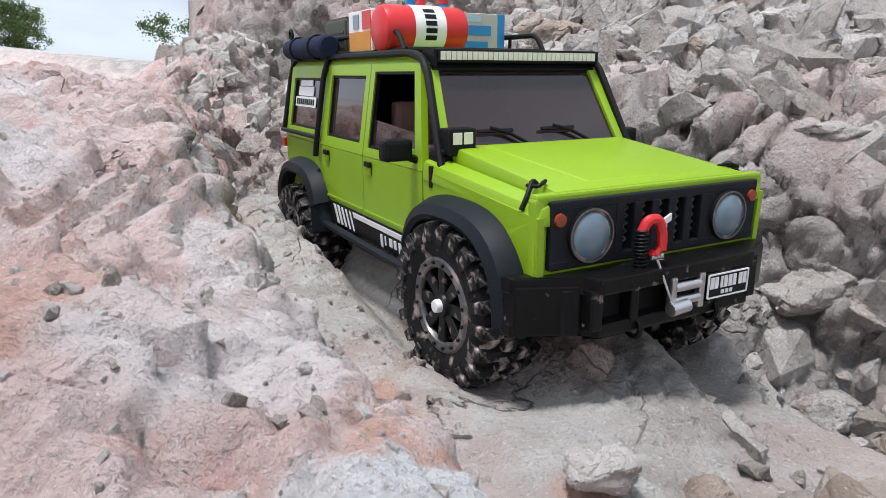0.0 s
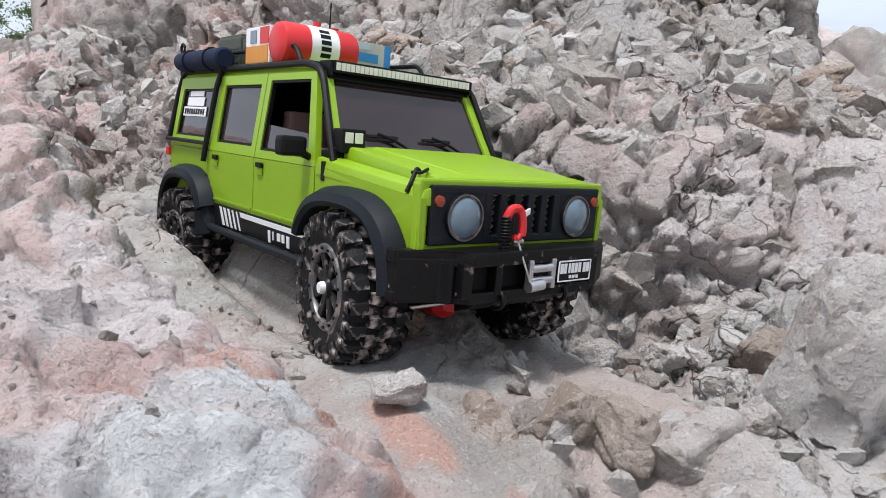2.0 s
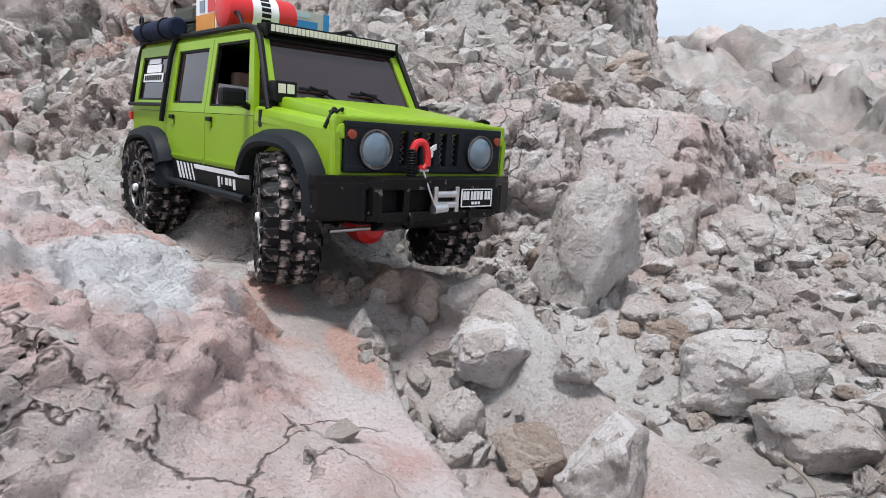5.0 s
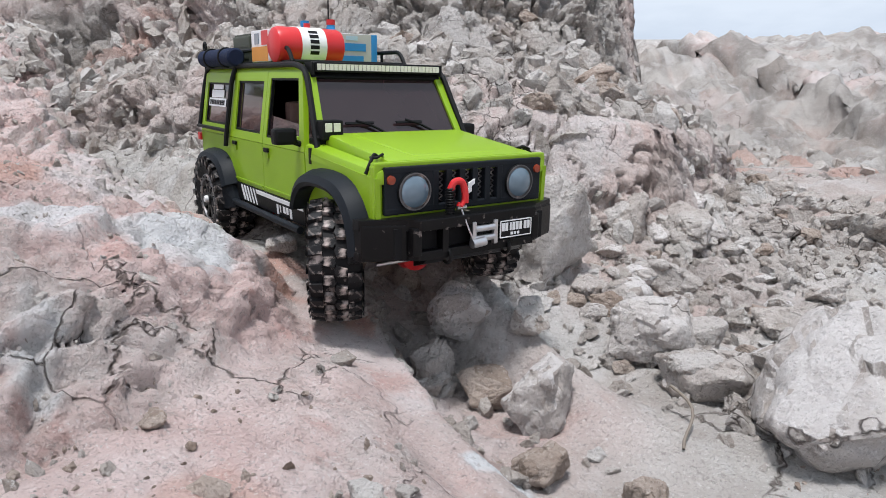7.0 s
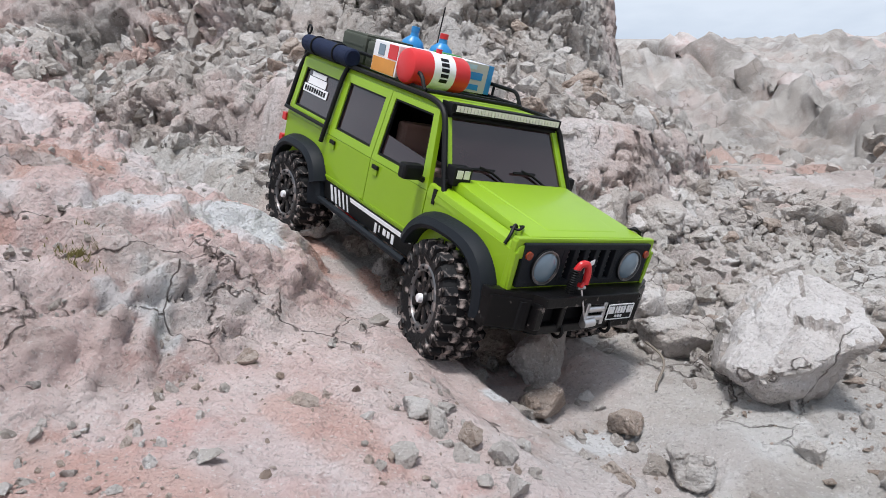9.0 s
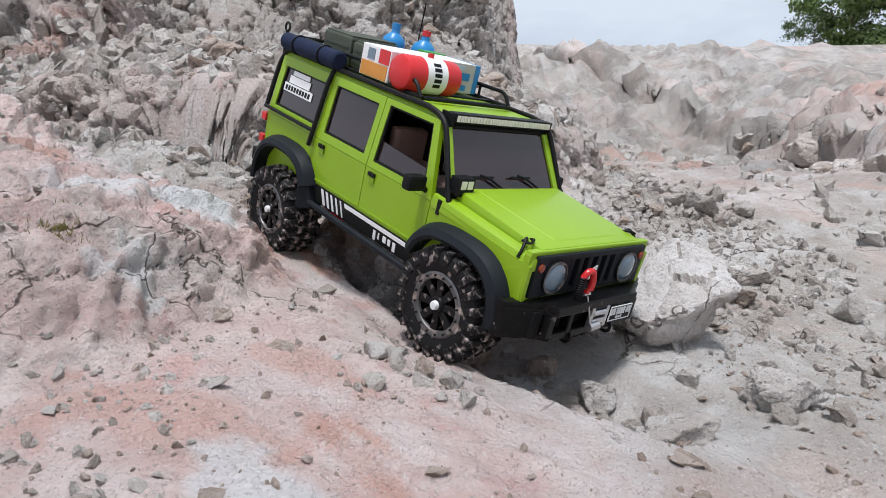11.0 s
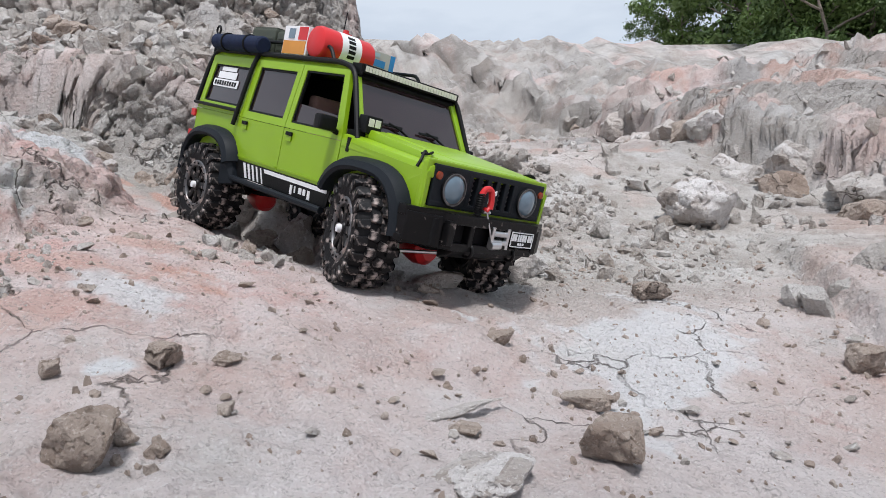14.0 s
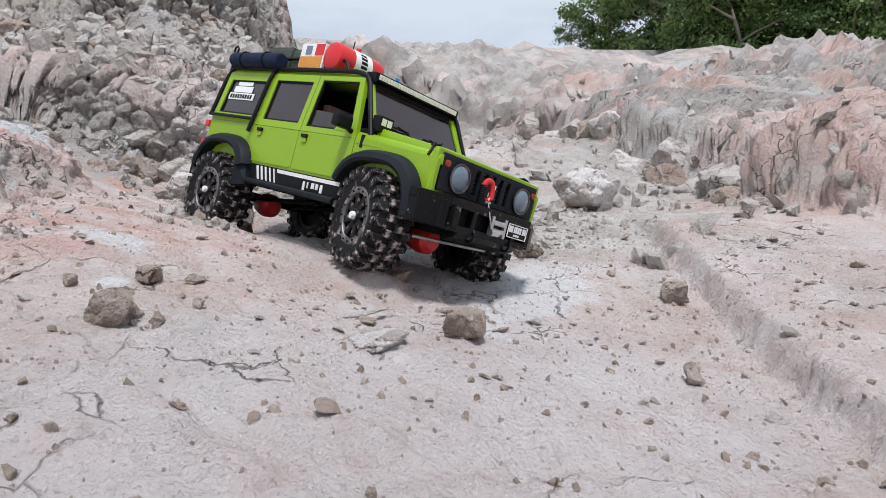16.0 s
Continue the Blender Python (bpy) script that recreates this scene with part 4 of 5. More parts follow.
    # mirror
    mirror = part("mirror", box((0.082, side * 0.0995 - 0.0105, 0.1435), (0.0935, side * 0.0995 + 0.0105, 0.1580)), M_BLACK, car, "black door mirror", bevel=0.003)
    part("mirror_arm", tube([(0.088, side * 0.083, 0.143), (0.088, side * 0.094, 0.147)], 0.0028), M_BLACK, mirror)
    # bonnet latch and hinges
    latch = part("bonnet_latch", tube(bend([(0.205, side * 0.0715, 0.1425), (0.207, side * 0.076, 0.1455), (0.2115, side * 0.0825, 0.138), (0.2115, side * 0.086, 0.131)], 0.003), 0.0014), M_BLACK, car, "black rubber bonnet latch")
    part("latch_loop", tube(bend([(0.204, side * 0.068, 0.1425), (0.212, side * 0.071, 0.1455), (0.214, side * 0.0775, 0.143), (0.205, side * 0.078, 0.1425)], 0.002), 0.0011), M_BLACK, latch)
    part("cowl_hinge", box((0.108, side * 0.084 - 0.002, 0.128), (0.113, side * 0.084 + 0.0035, 0.142)), M_BLACK, car, bevel=0.0008)
    for z in (0.098, 0.125):
        part("tail_light", box((-0.2265, side * 0.080 - 0.008, z), (-0.2165, side * 0.080 + 0.008, z + 0.009)), M_RED, car, "red tail lamp", bevel=0.001)
    part("window_corner", prism([(0.058, 0.1435), (0.0848, 0.1435), (0.0835, 0.1495), (0.062, 0.1495)], side, 0.004, 0.0006), M_GREEN, car)

# bonnet, cowl and nose
part("bonnet", hexa([(0.116, -0.0735, 0.140), (0.2245, -0.0735, 0.130), (0.2245, 0.0735, 0.130), (0.116, 0.0735, 0.140)],
                    [(0.114, -0.0725, 0.1545), (0.2225, -0.0725, 0.1415), (0.2225, 0.0725, 0.1415), (0.114, 0.0725, 0.1545)]), M_GREEN, car, smooth=True, bevel=0.0028)
part("bonnet_bulge", hexa([(0.120, -0.054, 0.1505), (0.219, -0.046, 0.1385), (0.219, 0.046, 0.1385), (0.120, 0.054, 0.1505)],
                          [(0.122, -0.051, 0.1549), (0.212, -0.043, 0.1433), (0.212, 0.043, 0.1433), (0.122, 0.051, 0.1549)]), M_GREEN, car, smooth=True, bevel=0.0012)
for side in (-1, 1):
    part("wing_top", hexa([(0.099, side * 0.074, 0.132), (0.2265, side * 0.074, 0.124), (0.2265, side * 0.0862, 0.124), (0.099, side * 0.0862, 0.132)],
                          [(0.099, side * 0.074, 0.1475), (0.2255, side * 0.074, 0.1365), (0.2255, side * 0.0835, 0.1335), (0.099, side * 0.0845, 0.144)]), M_GREEN, car, smooth=True, bevel=0.0018)
part("cowl", box((0.098, -0.081, 0.138), (0.1165, 0.081, 0.150)), M_BLACK, car, bevel=0.002)
part("inner_bay", box((0.10, -0.055, 0.06), (0.215, 0.055, 0.135)), M_DARK, car)
part("nose_top", box((0.2175, -0.0855, 0.1355), (0.2245, 0.0855, 0.1405)), M_GREEN, car, bevel=0.0015)
part("nose_bottom", box((0.2175, -0.0855, 0.0930), (0.2245, 0.0855, 0.1015)), M_GREEN, car, bevel=0.0015)
for side in (-1, 1):
    part("nose_cheek", box((0.2175, side * 0.0825 - 0.004, 0.090), (0.2245, side * 0.0825 + 0.004, 0.1385)), M_GREEN, car, bevel=0.0018)
part("grille_back", box((0.218, -0.079, 0.097), (0.2215, 0.079, 0.1365)), M_DARK, car)

# black grille: two lamp cheeks, top and bottom bars, uprights between five slots
grille = part("grille", hexa([(0.2215, -0.0785, 0.1005), (0.2278, -0.0785, 0.1005), (0.2278, 0.0785, 0.1005), (0.2215, 0.0785, 0.1005)],
                             [(0.2215, -0.0785, 0.1060), (0.2278, -0.0785, 0.1060), (0.2278, 0.0785, 0.1060), (0.2215, 0.0785, 0.1060)]), M_FLARE, car, bevel=0.0012)
part("grille_bar", box((0.2215, -0.0785, 0.1315), (0.2278, 0.0785, 0.1370)), M_FLARE, grille, bevel=0.0012)
for side in (-1, 1):
    part("grille_cheek", box((0.2215, side * 0.0565 - 0.022, 0.1040), (0.2276, side * 0.0565 + 0.022, 0.1335)), M_FLARE, grille, bevel=0.0012)
    lamp = part("headlight", lathe([(0.2265, 0.0150), (0.2295, 0.0150), (0.2300, 0.0138), (0.2285, 0.0136)], "x", 40, at=(0, side * 0.0530, 0.1175)), M_BLACK, car, "round headlight", smooth=True)
    part("lens", lathe([(0.2282, 0.0137), (0.2306, 0.0110), (0.2318, 0.006), (0.2328, 0.0001)], "x", 40, at=(0, side * 0.0530, 0.1175)), M_LAMP, lamp, "milky domed lens", smooth=True)
    part("reflector", lathe([(0.2295, 0.0146), (0.2302, 0.0146), (0.2302, 0.0136), (0.2295, 0.0136)], "x", 36, at=(0, side * 0.0530, 0.1175)), M_RING, lamp, smooth=True)
    part("indicator", lathe([(0.2270, 0.0037), (0.2292, 0.0034), (0.2298, 0.0001)], "x", 20, at=(0, side * 0.0735, 0.1275)), M_AMBER, car, "small amber indicator", smooth=True)
for k in range(6):
    y = -0.0325 + 0.013 * k
    part("grille_upright", box((0.2215, y - 0.0028, 0.1045), (0.2280, y + 0.0028, 0.1325)), M_FLARE, grille, bevel=0.0008)
for k in range(5):
    y = -0.026 + 0.013 * k
    bm = bmesh.new()
    for j in range(6):
        z = 0.1065 + 0.0044 * j
        tube([(0.2222, y - 0.0035, z), (0.2228, y + 0.0035, z + 0.0045)], 0.0006, 5, bm)
        tube([(0.2222, y + 0.0035, z), (0.2228, y - 0.0035, z + 0.0045)], 0.0006, 5, bm)
    part("grille_mesh", bm, M_RING, grille, "twisted wire mesh")
badge = part("badge", hexa([(0.2278, -0.004, 0.1105), (0.2292, -0.004, 0.1105), (0.2292, 0.002, 0.1135), (0.2278, 0.002, 0.1135)],
                           [(0.2278, -0.004, 0.1145), (0.2292, -0.004, 0.1145), (0.2292, 0.002, 0.1175), (0.2278, 0.002, 0.1175)]), M_WHITE, car, "plain silver badge shape")
part("badge_bar", hexa([(0.2278, -0.001, 0.1165), (0.2292, -0.001, 0.1165), (0.2292, 0.005, 0.1195), (0.2278, 0.005, 0.1195)],
                       [(0.2278, -0.001, 0.1205), (0.2292, -0.001, 0.1205), (0.2292, 0.005, 0.1235), (0.2278, 0.005, 0.1235)]), M_WHITE, badge)

# windscreen with its frame and wipers
ws = [(0.1135, 0.148), (0.0795, 0.2065)]
def screen(u, v, out=0.0):
    """A place on the windscreen: u across from -1 to 1, v up from 0 to 1."""
    x, z = ws[0][0] + (ws[1][0] - ws[0][0]) * v, ws[0][1] + (ws[1][1] - ws[0][1]) * v
    half = 0.0775 + (0.0695 - 0.0775) * v
    return (x + out * 0.865, u * half, z + out * 0.5)
def slab(u0, u1, v0, v1, thick, out=0.0):
    return hexa([screen(u0, v0, out), screen(u1, v0, out), screen(u1, v1, out), screen(u0, v1, out)],
                [screen(u0, v0, out + thick), screen(u1, v0, out + thick), screen(u1, v1, out + thick), screen(u0, v1, out + thick)])
part("windscreen", slab(-0.93, 0.93, 0.03, 0.93, 0.0015, -0.003), M_GLASS, car, "dark tinted windscreen")
for u0, u1 in ((-1.03, -0.92), (0.92, 1.03)):
    part("screen_pillar", slab(u0, u1, 0, 1.0, 0.005, -0.004), M_GREEN, car, bevel=0.0008)
part("screen_header", slab(-1.0, 1.0, 0.91, 1.03, 0.006, -0.0045), M_BLACK, car, bevel=0.001)
part("screen_sill", tube([screen(-1.05, 0.02, 0.002), screen(1.05, 0.02, 0.002)], 0.0026), M_BLACK, car)
for u in (-0.42, 0.28):
    w = part("wiper", tube([screen(u + 0.32, 0.06, 0.001), screen(u + 0.1, 0.20, 0.002), screen(u - 0.08, 0.26, 0.002)], 0.0012, 6), M_BLACK, car, "black windscreen wiper")
    part("wiper_blade", slab(u - 0.22, u + 0.16, 0.215, 0.245, 0.0016, 0.0005), M_BLACK, w)
# roof and rear
part("roof", hexa([(-0.215, -0.0748, 0.2055), (0.0795, -0.0728, 0.2055), (0.0795, 0.0728, 0.2055), (-0.215, 0.0748, 0.2055)],
                  [(-0.211, -0.0705, 0.2140), (0.074, -0.069, 0.2125), (0.074, 0.069, 0.2125), (-0.211, 0.0705, 0.2140)]), M_GREEN, car, smooth=True, bevel=0.0025)
part("tailgate", hexa([(-0.218, -0.083, 0.078), (-0.213, -0.083, 0.078), (-0.213, 0.083, 0.078), (-0.218, 0.083, 0.078)],
                      [(-0.216, -0.0745, 0.207), (-0.211, -0.0745, 0.207), (-0.211, 0.0745, 0.207), (-0.216, 0.0745, 0.207)]), M_GREEN, car, bevel=0.0012)
part("rear_bumper", box((-0.236, -0.090, 0.070), (-0.214, 0.090, 0.088)), M_BUMPER, car, bevel=0.003)
# added near-black blocks stand in for the cabin's shade and block the view through
part("cabin_fill", box((-0.205, -0.066, 0.075), (0.070, 0.066, 0.134)), M_DARK, car)
part("cabin_fill_upper", box((-0.205, -0.010, 0.134), (0.0, 0.066, 0.203)), M_DARK, car)
for y in (-0.036, 0.036):
    seat = part("seat", box((-0.006, y - 0.022, 0.130), (0.030, y + 0.022, 0.146)), M_TAN, car, "brown seat", bevel=0.004)
    part("seat_back", box((-0.014, y - 0.021, 0.138), (0.0, y + 0.021, 0.178)), M_TAN, seat, bevel=0.004)
part("dashboard", box((0.06, -0.066, 0.125), (0.092, 0.066, 0.150)), M_TAN, car, bevel=0.004)
wheel_ = part("steering_wheel", tube([(0.05 + 0.006 * math.sin(a), 0.034 + 0.013 * math.cos(a), 0.155 + 0.012 * math.sin(a)) for a in np.linspace(0, 6.283, 19)[:-1]], 0.0016, 6, closed=True), M_BLACK, car)
# sticker on the quarter window
for z0, z1, x0, x1 in ((0.1680, 0.1775, -0.199, -0.136), (0.1785, 0.1870, -0.191, -0.145), (0.1880, 0.1950, -0.186, -0.149)):
    part("sticker", prism([(x0, z0), (x1, z0), (x1, z1), (x0, z1)], -1, 0.0006, -0.0018), M_WHITE, car, "white window sticker")
for k in range(9):
    x = -0.195 + 0.0063 * k
    part("print_bar", prism([(x, 0.1700), (x + 0.004, 0.1700), (x + 0.004, 0.1755), (x, 0.1755)], -1, 0.0006, -0.0013), M_BLACK, car)

# front bumper with winch
def bumper_section(z0, z1, out, name, mat, parent):
    plan = [(0.213, -0.099), (0.2220, -0.098), (0.2370 + out, -0.064), (0.2460 + out, -0.058), (0.2460 + out, 0.058), (0.2370 + out, 0.064), (0.2220, 0.098), (0.213, 0.099), (0.2240, 0.07), (0.2240, -0.07)]
    bm = bmesh.new()
    lo, hi = [bm.verts.new((x, y, z0)) for x, y in plan], [bm.verts.new((x, y, z1)) for x, y in plan]
    bm.faces.new(lo[::-1])
    bm.faces.new(hi)
    for k in range(len(plan)):
        j = (k + 1) % len(plan)
        bm.faces.new((lo[k], lo[j], hi[j], hi[k]))
    return part(name, bm, mat, parent, bevel=0.0012)
bumper = bumper_section(0.0895, 0.0985, 0.0, "front_bumper", M_BUMPER, car)
bumper["label"] = "scuffed black steel bumper"
bumper_section(0.0660, 0.0732, -0.002, "lower_beam", M_BUMPER, bumper)
part("bumper_core", box((0.2220, -0.075, 0.0680), (0.2360, 0.075, 0.0915)), M_DARK, bumper)
for side in (-1, 1):
    part("bumper_wing", hexa([(0.213, side * 0.098, 0.0700), (0.2240, side * 0.097, 0.0680), (0.2375, side * 0.0655, 0.0660), (0.22, side * 0.07, 0.0680)],
                             [(0.213, side * 0.098, 0.0940), (0.2240, side * 0.097, 0.0940), (0.2375, side * 0.0655, 0.0940), (0.22, side * 0.07, 0.0940)]), M_BUMPER, bumper, bevel=0.001)
    part("bumper_post", box((0.2280, side * 0.060 - 0.004, 0.0700), (0.2445, side * 0.060 + 0.004, 0.0920)), M_BUMPER, bumper, bevel=0.0012)
    part("bumper_post", box((0.2280, side * 0.034 - 0.003, 0.0700), (0.2445, side * 0.034 + 0.003, 0.0920)), M_BUMPER, bumper, bevel=0.0012)
    part("tow_shackle", tube([(0.2400 + 0.006 * math.sin(a), side * 0.03, 0.0665 + 0.006 * math.cos(a)) for a in np.linspace(0, 6.283, 13)[:-1]], 0.0016, 6, closed=True), M_BUMPER, bumper, smooth=True)
part("skid_plate", hexa([(0.2220, -0.05, 0.0560), (0.2360, -0.05, 0.0610), (0.2360, 0.05, 0.0610), (0.2220, 0.05, 0.0560)],
                        [(0.2220, -0.05, 0.0660), (0.2420, -0.05, 0.0665), (0.2420, 0.05, 0.0665), (0.2220, 0.05, 0.0660)]), M_BUMPER, bumper, bevel=0.001)
winch = part("winch_fairlead", box((0.2435, -0.010, 0.0720), (0.2475, -0.006, 0.0920)), M_SILVER, car, "polished steel winch fairlead", bevel=0.0008)
part("fairlead_cheek", box((0.2435, 0.012, 0.0720), (0.2475, 0.016, 0.0920)), M_SILVER, winch, bevel=0.0008)
for z in (0.078, 0.086):
    part("roller", tube([(0.2455, -0.007, z), (0.2455, 0.013, z)], 0.0028, 12), M_SILVER, winch, smooth=True)
part("fairlead_plate", box((0.2420, -0.009, 0.0725), (0.2435, 0.015, 0.0915)), M_BLACK, winch)
part("winch_clamp", tube([(0.2490, -0.012, 0.0750), (0.2490, 0.001, 0.0760)], 0.0038, 12), M_SILVER, winch, smooth=True)
part("winch_cable", tube([(0.2490, -0.009, 0.0760), (0.2480, -0.014, 0.0860), (0.2430, -0.0185, 0.1030)], 0.0007, 6), M_SILVER, car)
# plate with plain bars in place of its marks
plate = part("number_plate", box((0.2462, 0.0175, 0.0755), (0.2478, 0.0515, 0.0905)), M_BLACK, car, "black plate with white marks", bevel=0.0005)
for z in (0.0762, 0.0898):
    part("plate_rim", box((0.2476, 0.0180, z - 0.0004), (0.2484, 0.0510, z + 0.0004)), M_WHITE, plate)
for y in (0.0180, 0.0510):
    part("plate_rim", box((0.2476, y - 0.0004, 0.0762), (0.2484, y + 0.0004, 0.0898)), M_WHITE, plate)
for y, w in ((0.0195, 0.0028), (0.0230, 0.0028), (0.0280, 0.0016), (0.0308, 0.0026), (0.0345, 0.0026), (0.0382, 0.0026), (0.0432, 0.0026), (0.0468, 0.0026)):
    part("plate_bar", box((0.2476, y, 0.0815), (0.2484, y + w, 0.0882)), M_WHITE, plate)
for y in (0.029, 0.0325, 0.036):
    part("plate_bar", box((0.2476, y, 0.0778), (0.2484, y + 0.0022, 0.0800)), M_WHITE, plate)
# red hook on its black coil spring
hook = part("tow_hook", tube(bend([(0.2375, -0.0255, 0.118), (0.2385, -0.023, 0.1245), (0.2390, -0.0155, 0.1245), (0.2395, -0.0125, 0.116), (0.2395, -0.0125, 0.107)], 0.005), 0.0029, 10), M_RED, car, "red clevis hook", smooth=True)
part("hook_tip", tube([(0.2395, -0.0130, 0.109), (0.2395, -0.0165, 0.1045), (0.2395, -0.0195, 0.1065)], 0.0020, 8), M_RED, hook, smooth=True)
part("hook_pin", tube([(0.2395, -0.0205, 0.1035), (0.2395, -0.0115, 0.1035)], 0.0016, 8), M_SILVER, hook)
part("coil_spring", tube([(0.2375 + 0.0034 * math.cos(a), -0.0255 + 0.0034 * math.sin(a), 0.0945 + 0.0245 * a / 75.4) for a in np.linspace(0, 75.4, 150)], 0.00075, 5), M_BLACK, car, "black coil spring", smooth=True)
part("spring_core", tube([(0.2375, -0.0255, 0.0925), (0.2375, -0.0255, 0.119)], 0.0022, 8), M_DARK, car)

# lamps on the body
pod = part("work_light", box((0.110, -0.0785, 0.1490), (0.123, -0.0590, 0.1660)), M_BLACK, car, "small square work light", bevel=0.0012)
for y in (-0.0728, -0.0648):
    part("lens", box((0.1226, y - 0.0033, 0.1560), (0.1235, y + 0.0033, 0.1635)), M_LED, pod, bevel=0.0004)
bar = part("light_bar", box((0.076, -0.0675, 0.2065), (0.088, 0.0675, 0.2155)), M_BLACK, car, "long black LED light bar", bevel=0.0012)
for k in range(32):
    y = -0.0640 + 0.00413 * k
    part("led", box((0.0878, y - 0.0017, 0.2083), (0.0888, y + 0.0017, 0.2138)), M_LED, bar)
for side in (-1, 1):
    part("bar_bracket", box((0.071, side * 0.0690 - 0.0012, 0.204), (0.087, side * 0.0690 + 0.0012, 0.215)), M_BLACK, bar)

# roof rack and its load
rack = part("roof_rack", tube(bend([(0.030, -0.064, 0.2165), (0.020, -0.064, 0.2300), (-0.20, -0.064, 0.2300), (-0.20, 0.062, 0.2300), (0.020, 0.062, 0.2300), (0.030, 0.062, 0.2165)], 0.010), 0.0021), M_BLACK, car, "black tube roof rack", smooth=True)
part("rack_base", tube(bend([(0.034, -0.064, 0.2165), (-0.205, -0.064, 0.2165), (-0.205, 0.062, 0.2165), (0.034, 0.062, 0.2165), (0.034, -0.064, 0.2165)], 0.006), 0.0021), M_BLACK, rack, smooth=True)
for x in (-0.18, -0.12, -0.06, 0.0):
    part("rack_slat", box((x - 0.004, -0.064, 0.2155), (x + 0.004, 0.062, 0.2172)), M_BLACK, rack)
for x in (-0.195, -0.135, -0.075, -0.02):
    for side in (-1, 1):
        part("rack_post", tube([(x, side * 0.063, 0.2135), (x, side * 0.063, 0.230)], 0.0017, 6), M_BLACK, rack)
part("rear_hook", tube([(-0.218 + 0.005 * math.sin(a), -0.074, 0.238 + 0.005 * math.cos(a)) for a in np.linspace(0, 6.283, 13)[:-1]], 0.0014, 6, closed=True), M_BLACK, car)
part("rear_post", tube([(-0.218, -0.074, 0.208), (-0.218, -0.074, 0.234)], 0.0020, 8), M_BLACK, car)

# red and white cylinder lying across the rack
CX, CZ, CR = -0.002, 0.2328, 0.0178
cyl = part("gas_cylinder", lathe([(-0.072, 0.0001), (-0.072, 0.012), (-0.0695, 0.0165), (-0.066, CR), (-0.047, CR)], "y", 36, at=(CX, 0, CZ)), M_RED, car, "red and white model gas cylinder", smooth=True)
part("white_band", lathe([(-0.047, CR), (-0.047, CR + 0.0003), (-0.0205, CR + 0.0003), (-0.0205, CR)], "y", 36, at=(CX, 0, CZ)), M_WHITE, cyl, "white printed band", smooth=True)
part("left_end", lathe([(-0.0205, CR), (-0.004, CR), (-0.0005, 0.0165), (0.002, 0.012), (0.002, 0.0001)], "y", 36, at=(CX, 0, CZ)), M_RED, cyl, smooth=True)
for k in range(5):
    a = radians(-22 + 17 * k)
    for u in (0,):
        p = [(CX + (CR + 0.0006) * math.cos(a + da), y, CZ + (CR + 0.0006) * math.sin(a + da)) for y, da in ((-0.0385, -0.1), (-0.0290, -0.1), (-0.0290, 0.1), (-0.0385, 0.1))]
        q = [((x - CX) * 0.97 + CX, y, (z - CZ) * 0.97 + CZ) for x, y, z in p]
        part("print_bar", hexa(q, p), M_BLACK, cyl)
part("valve", tube([(CX, -0.034, CZ + 0.017), (CX, -0.034, CZ + 0.022)], 0.0033, 10), M_RED, cyl)
# long carton across the rack behind the cylinder
carton = part("carton", box((-0.071, -0.0675, 0.2172), (-0.0215, 0.050, 0.2490)), M_WHITE, car, "long white printed carton", bevel=0.0008)
part("orange_panel", box((-0.0690, -0.0682, 0.2180), (-0.0240, -0.0673, 0.2325)), M_ORANGE, carton)
part("print_bar", box((-0.0600, -0.0682, 0.2350), (-0.0480, -0.0673, 0.2460)), M_LAMP, carton)
part("print_bar", box((-0.0400, -0.0682, 0.2340), (-0.0230, -0.0673, 0.2480)), M_RED, carton)
part("grey_panel", box((-0.0216, 0.000, 0.2176), (-0.0206, 0.0500, 0.2486)), M_CARD, carton, "grey printed face")
part("blue_end", box((-0.0708, 0.0500, 0.2174), (-0.0204, 0.0575, 0.2488)), M_BLUE, carton, bevel=0.0006)
for z, h, w in ((0.2420, 0.0045, 0.014), (0.2310, 0.0080, 0.034), (0.2200, 0.0060, 0.028)):
    part("print_bar", box((-0.0207, 0.026 - w / 2, z), (-0.0200, 0.026 + w / 2, z + h)), M_BLUE if h > 0.005 else M_SKYBLUE, carton)
for x0, x1, z1 in ((-0.106, -0.0735, 0.2445), (-0.166, -0.110, 0.2475)):
    can = part("jerrycan", box((x0, -0.056, 0.2172), (x1, 0.008, z1)), M_OLIVE, car, "olive drab storage can", bevel=0.002)
    for k in range(3):
        part("rib", box((x0 + 0.004, -0.0566, 0.2225 + 0.0065 * k), (x1 - 0.004, -0.0558, 0.2245 + 0.0065 * k)), M_OLIVE, can)
    part("lid", box((x0 + 0.002, -0.054, z1), (x1 - 0.002, 0.006, z1 + 0.002)), M_OLIVE, can)
roll = part("bedroll", lathe([(-0.210, 0.0001), (-0.210, 0.008), (-0.2085, 0.0096), (-0.150, 0.0100), (-0.096, 0.0098), (-0.094, 0.008), (-0.094, 0.0001)], "x", 20, at=(0, -0.0770, 0.2230)), M_NAVY, car, "rolled navy canvas bedroll strapped to the rack", smooth=True)
for x in (-0.180, -0.125):
    part("strap", tube([(x, -0.0770 + 0.0105 * math.cos(a), 0.2230 + 0.0105 * math.sin(a)) for a in np.linspace(0, 6.283, 17)[:-1]], 0.0012, 6, closed=True), M_BLACK, roll)
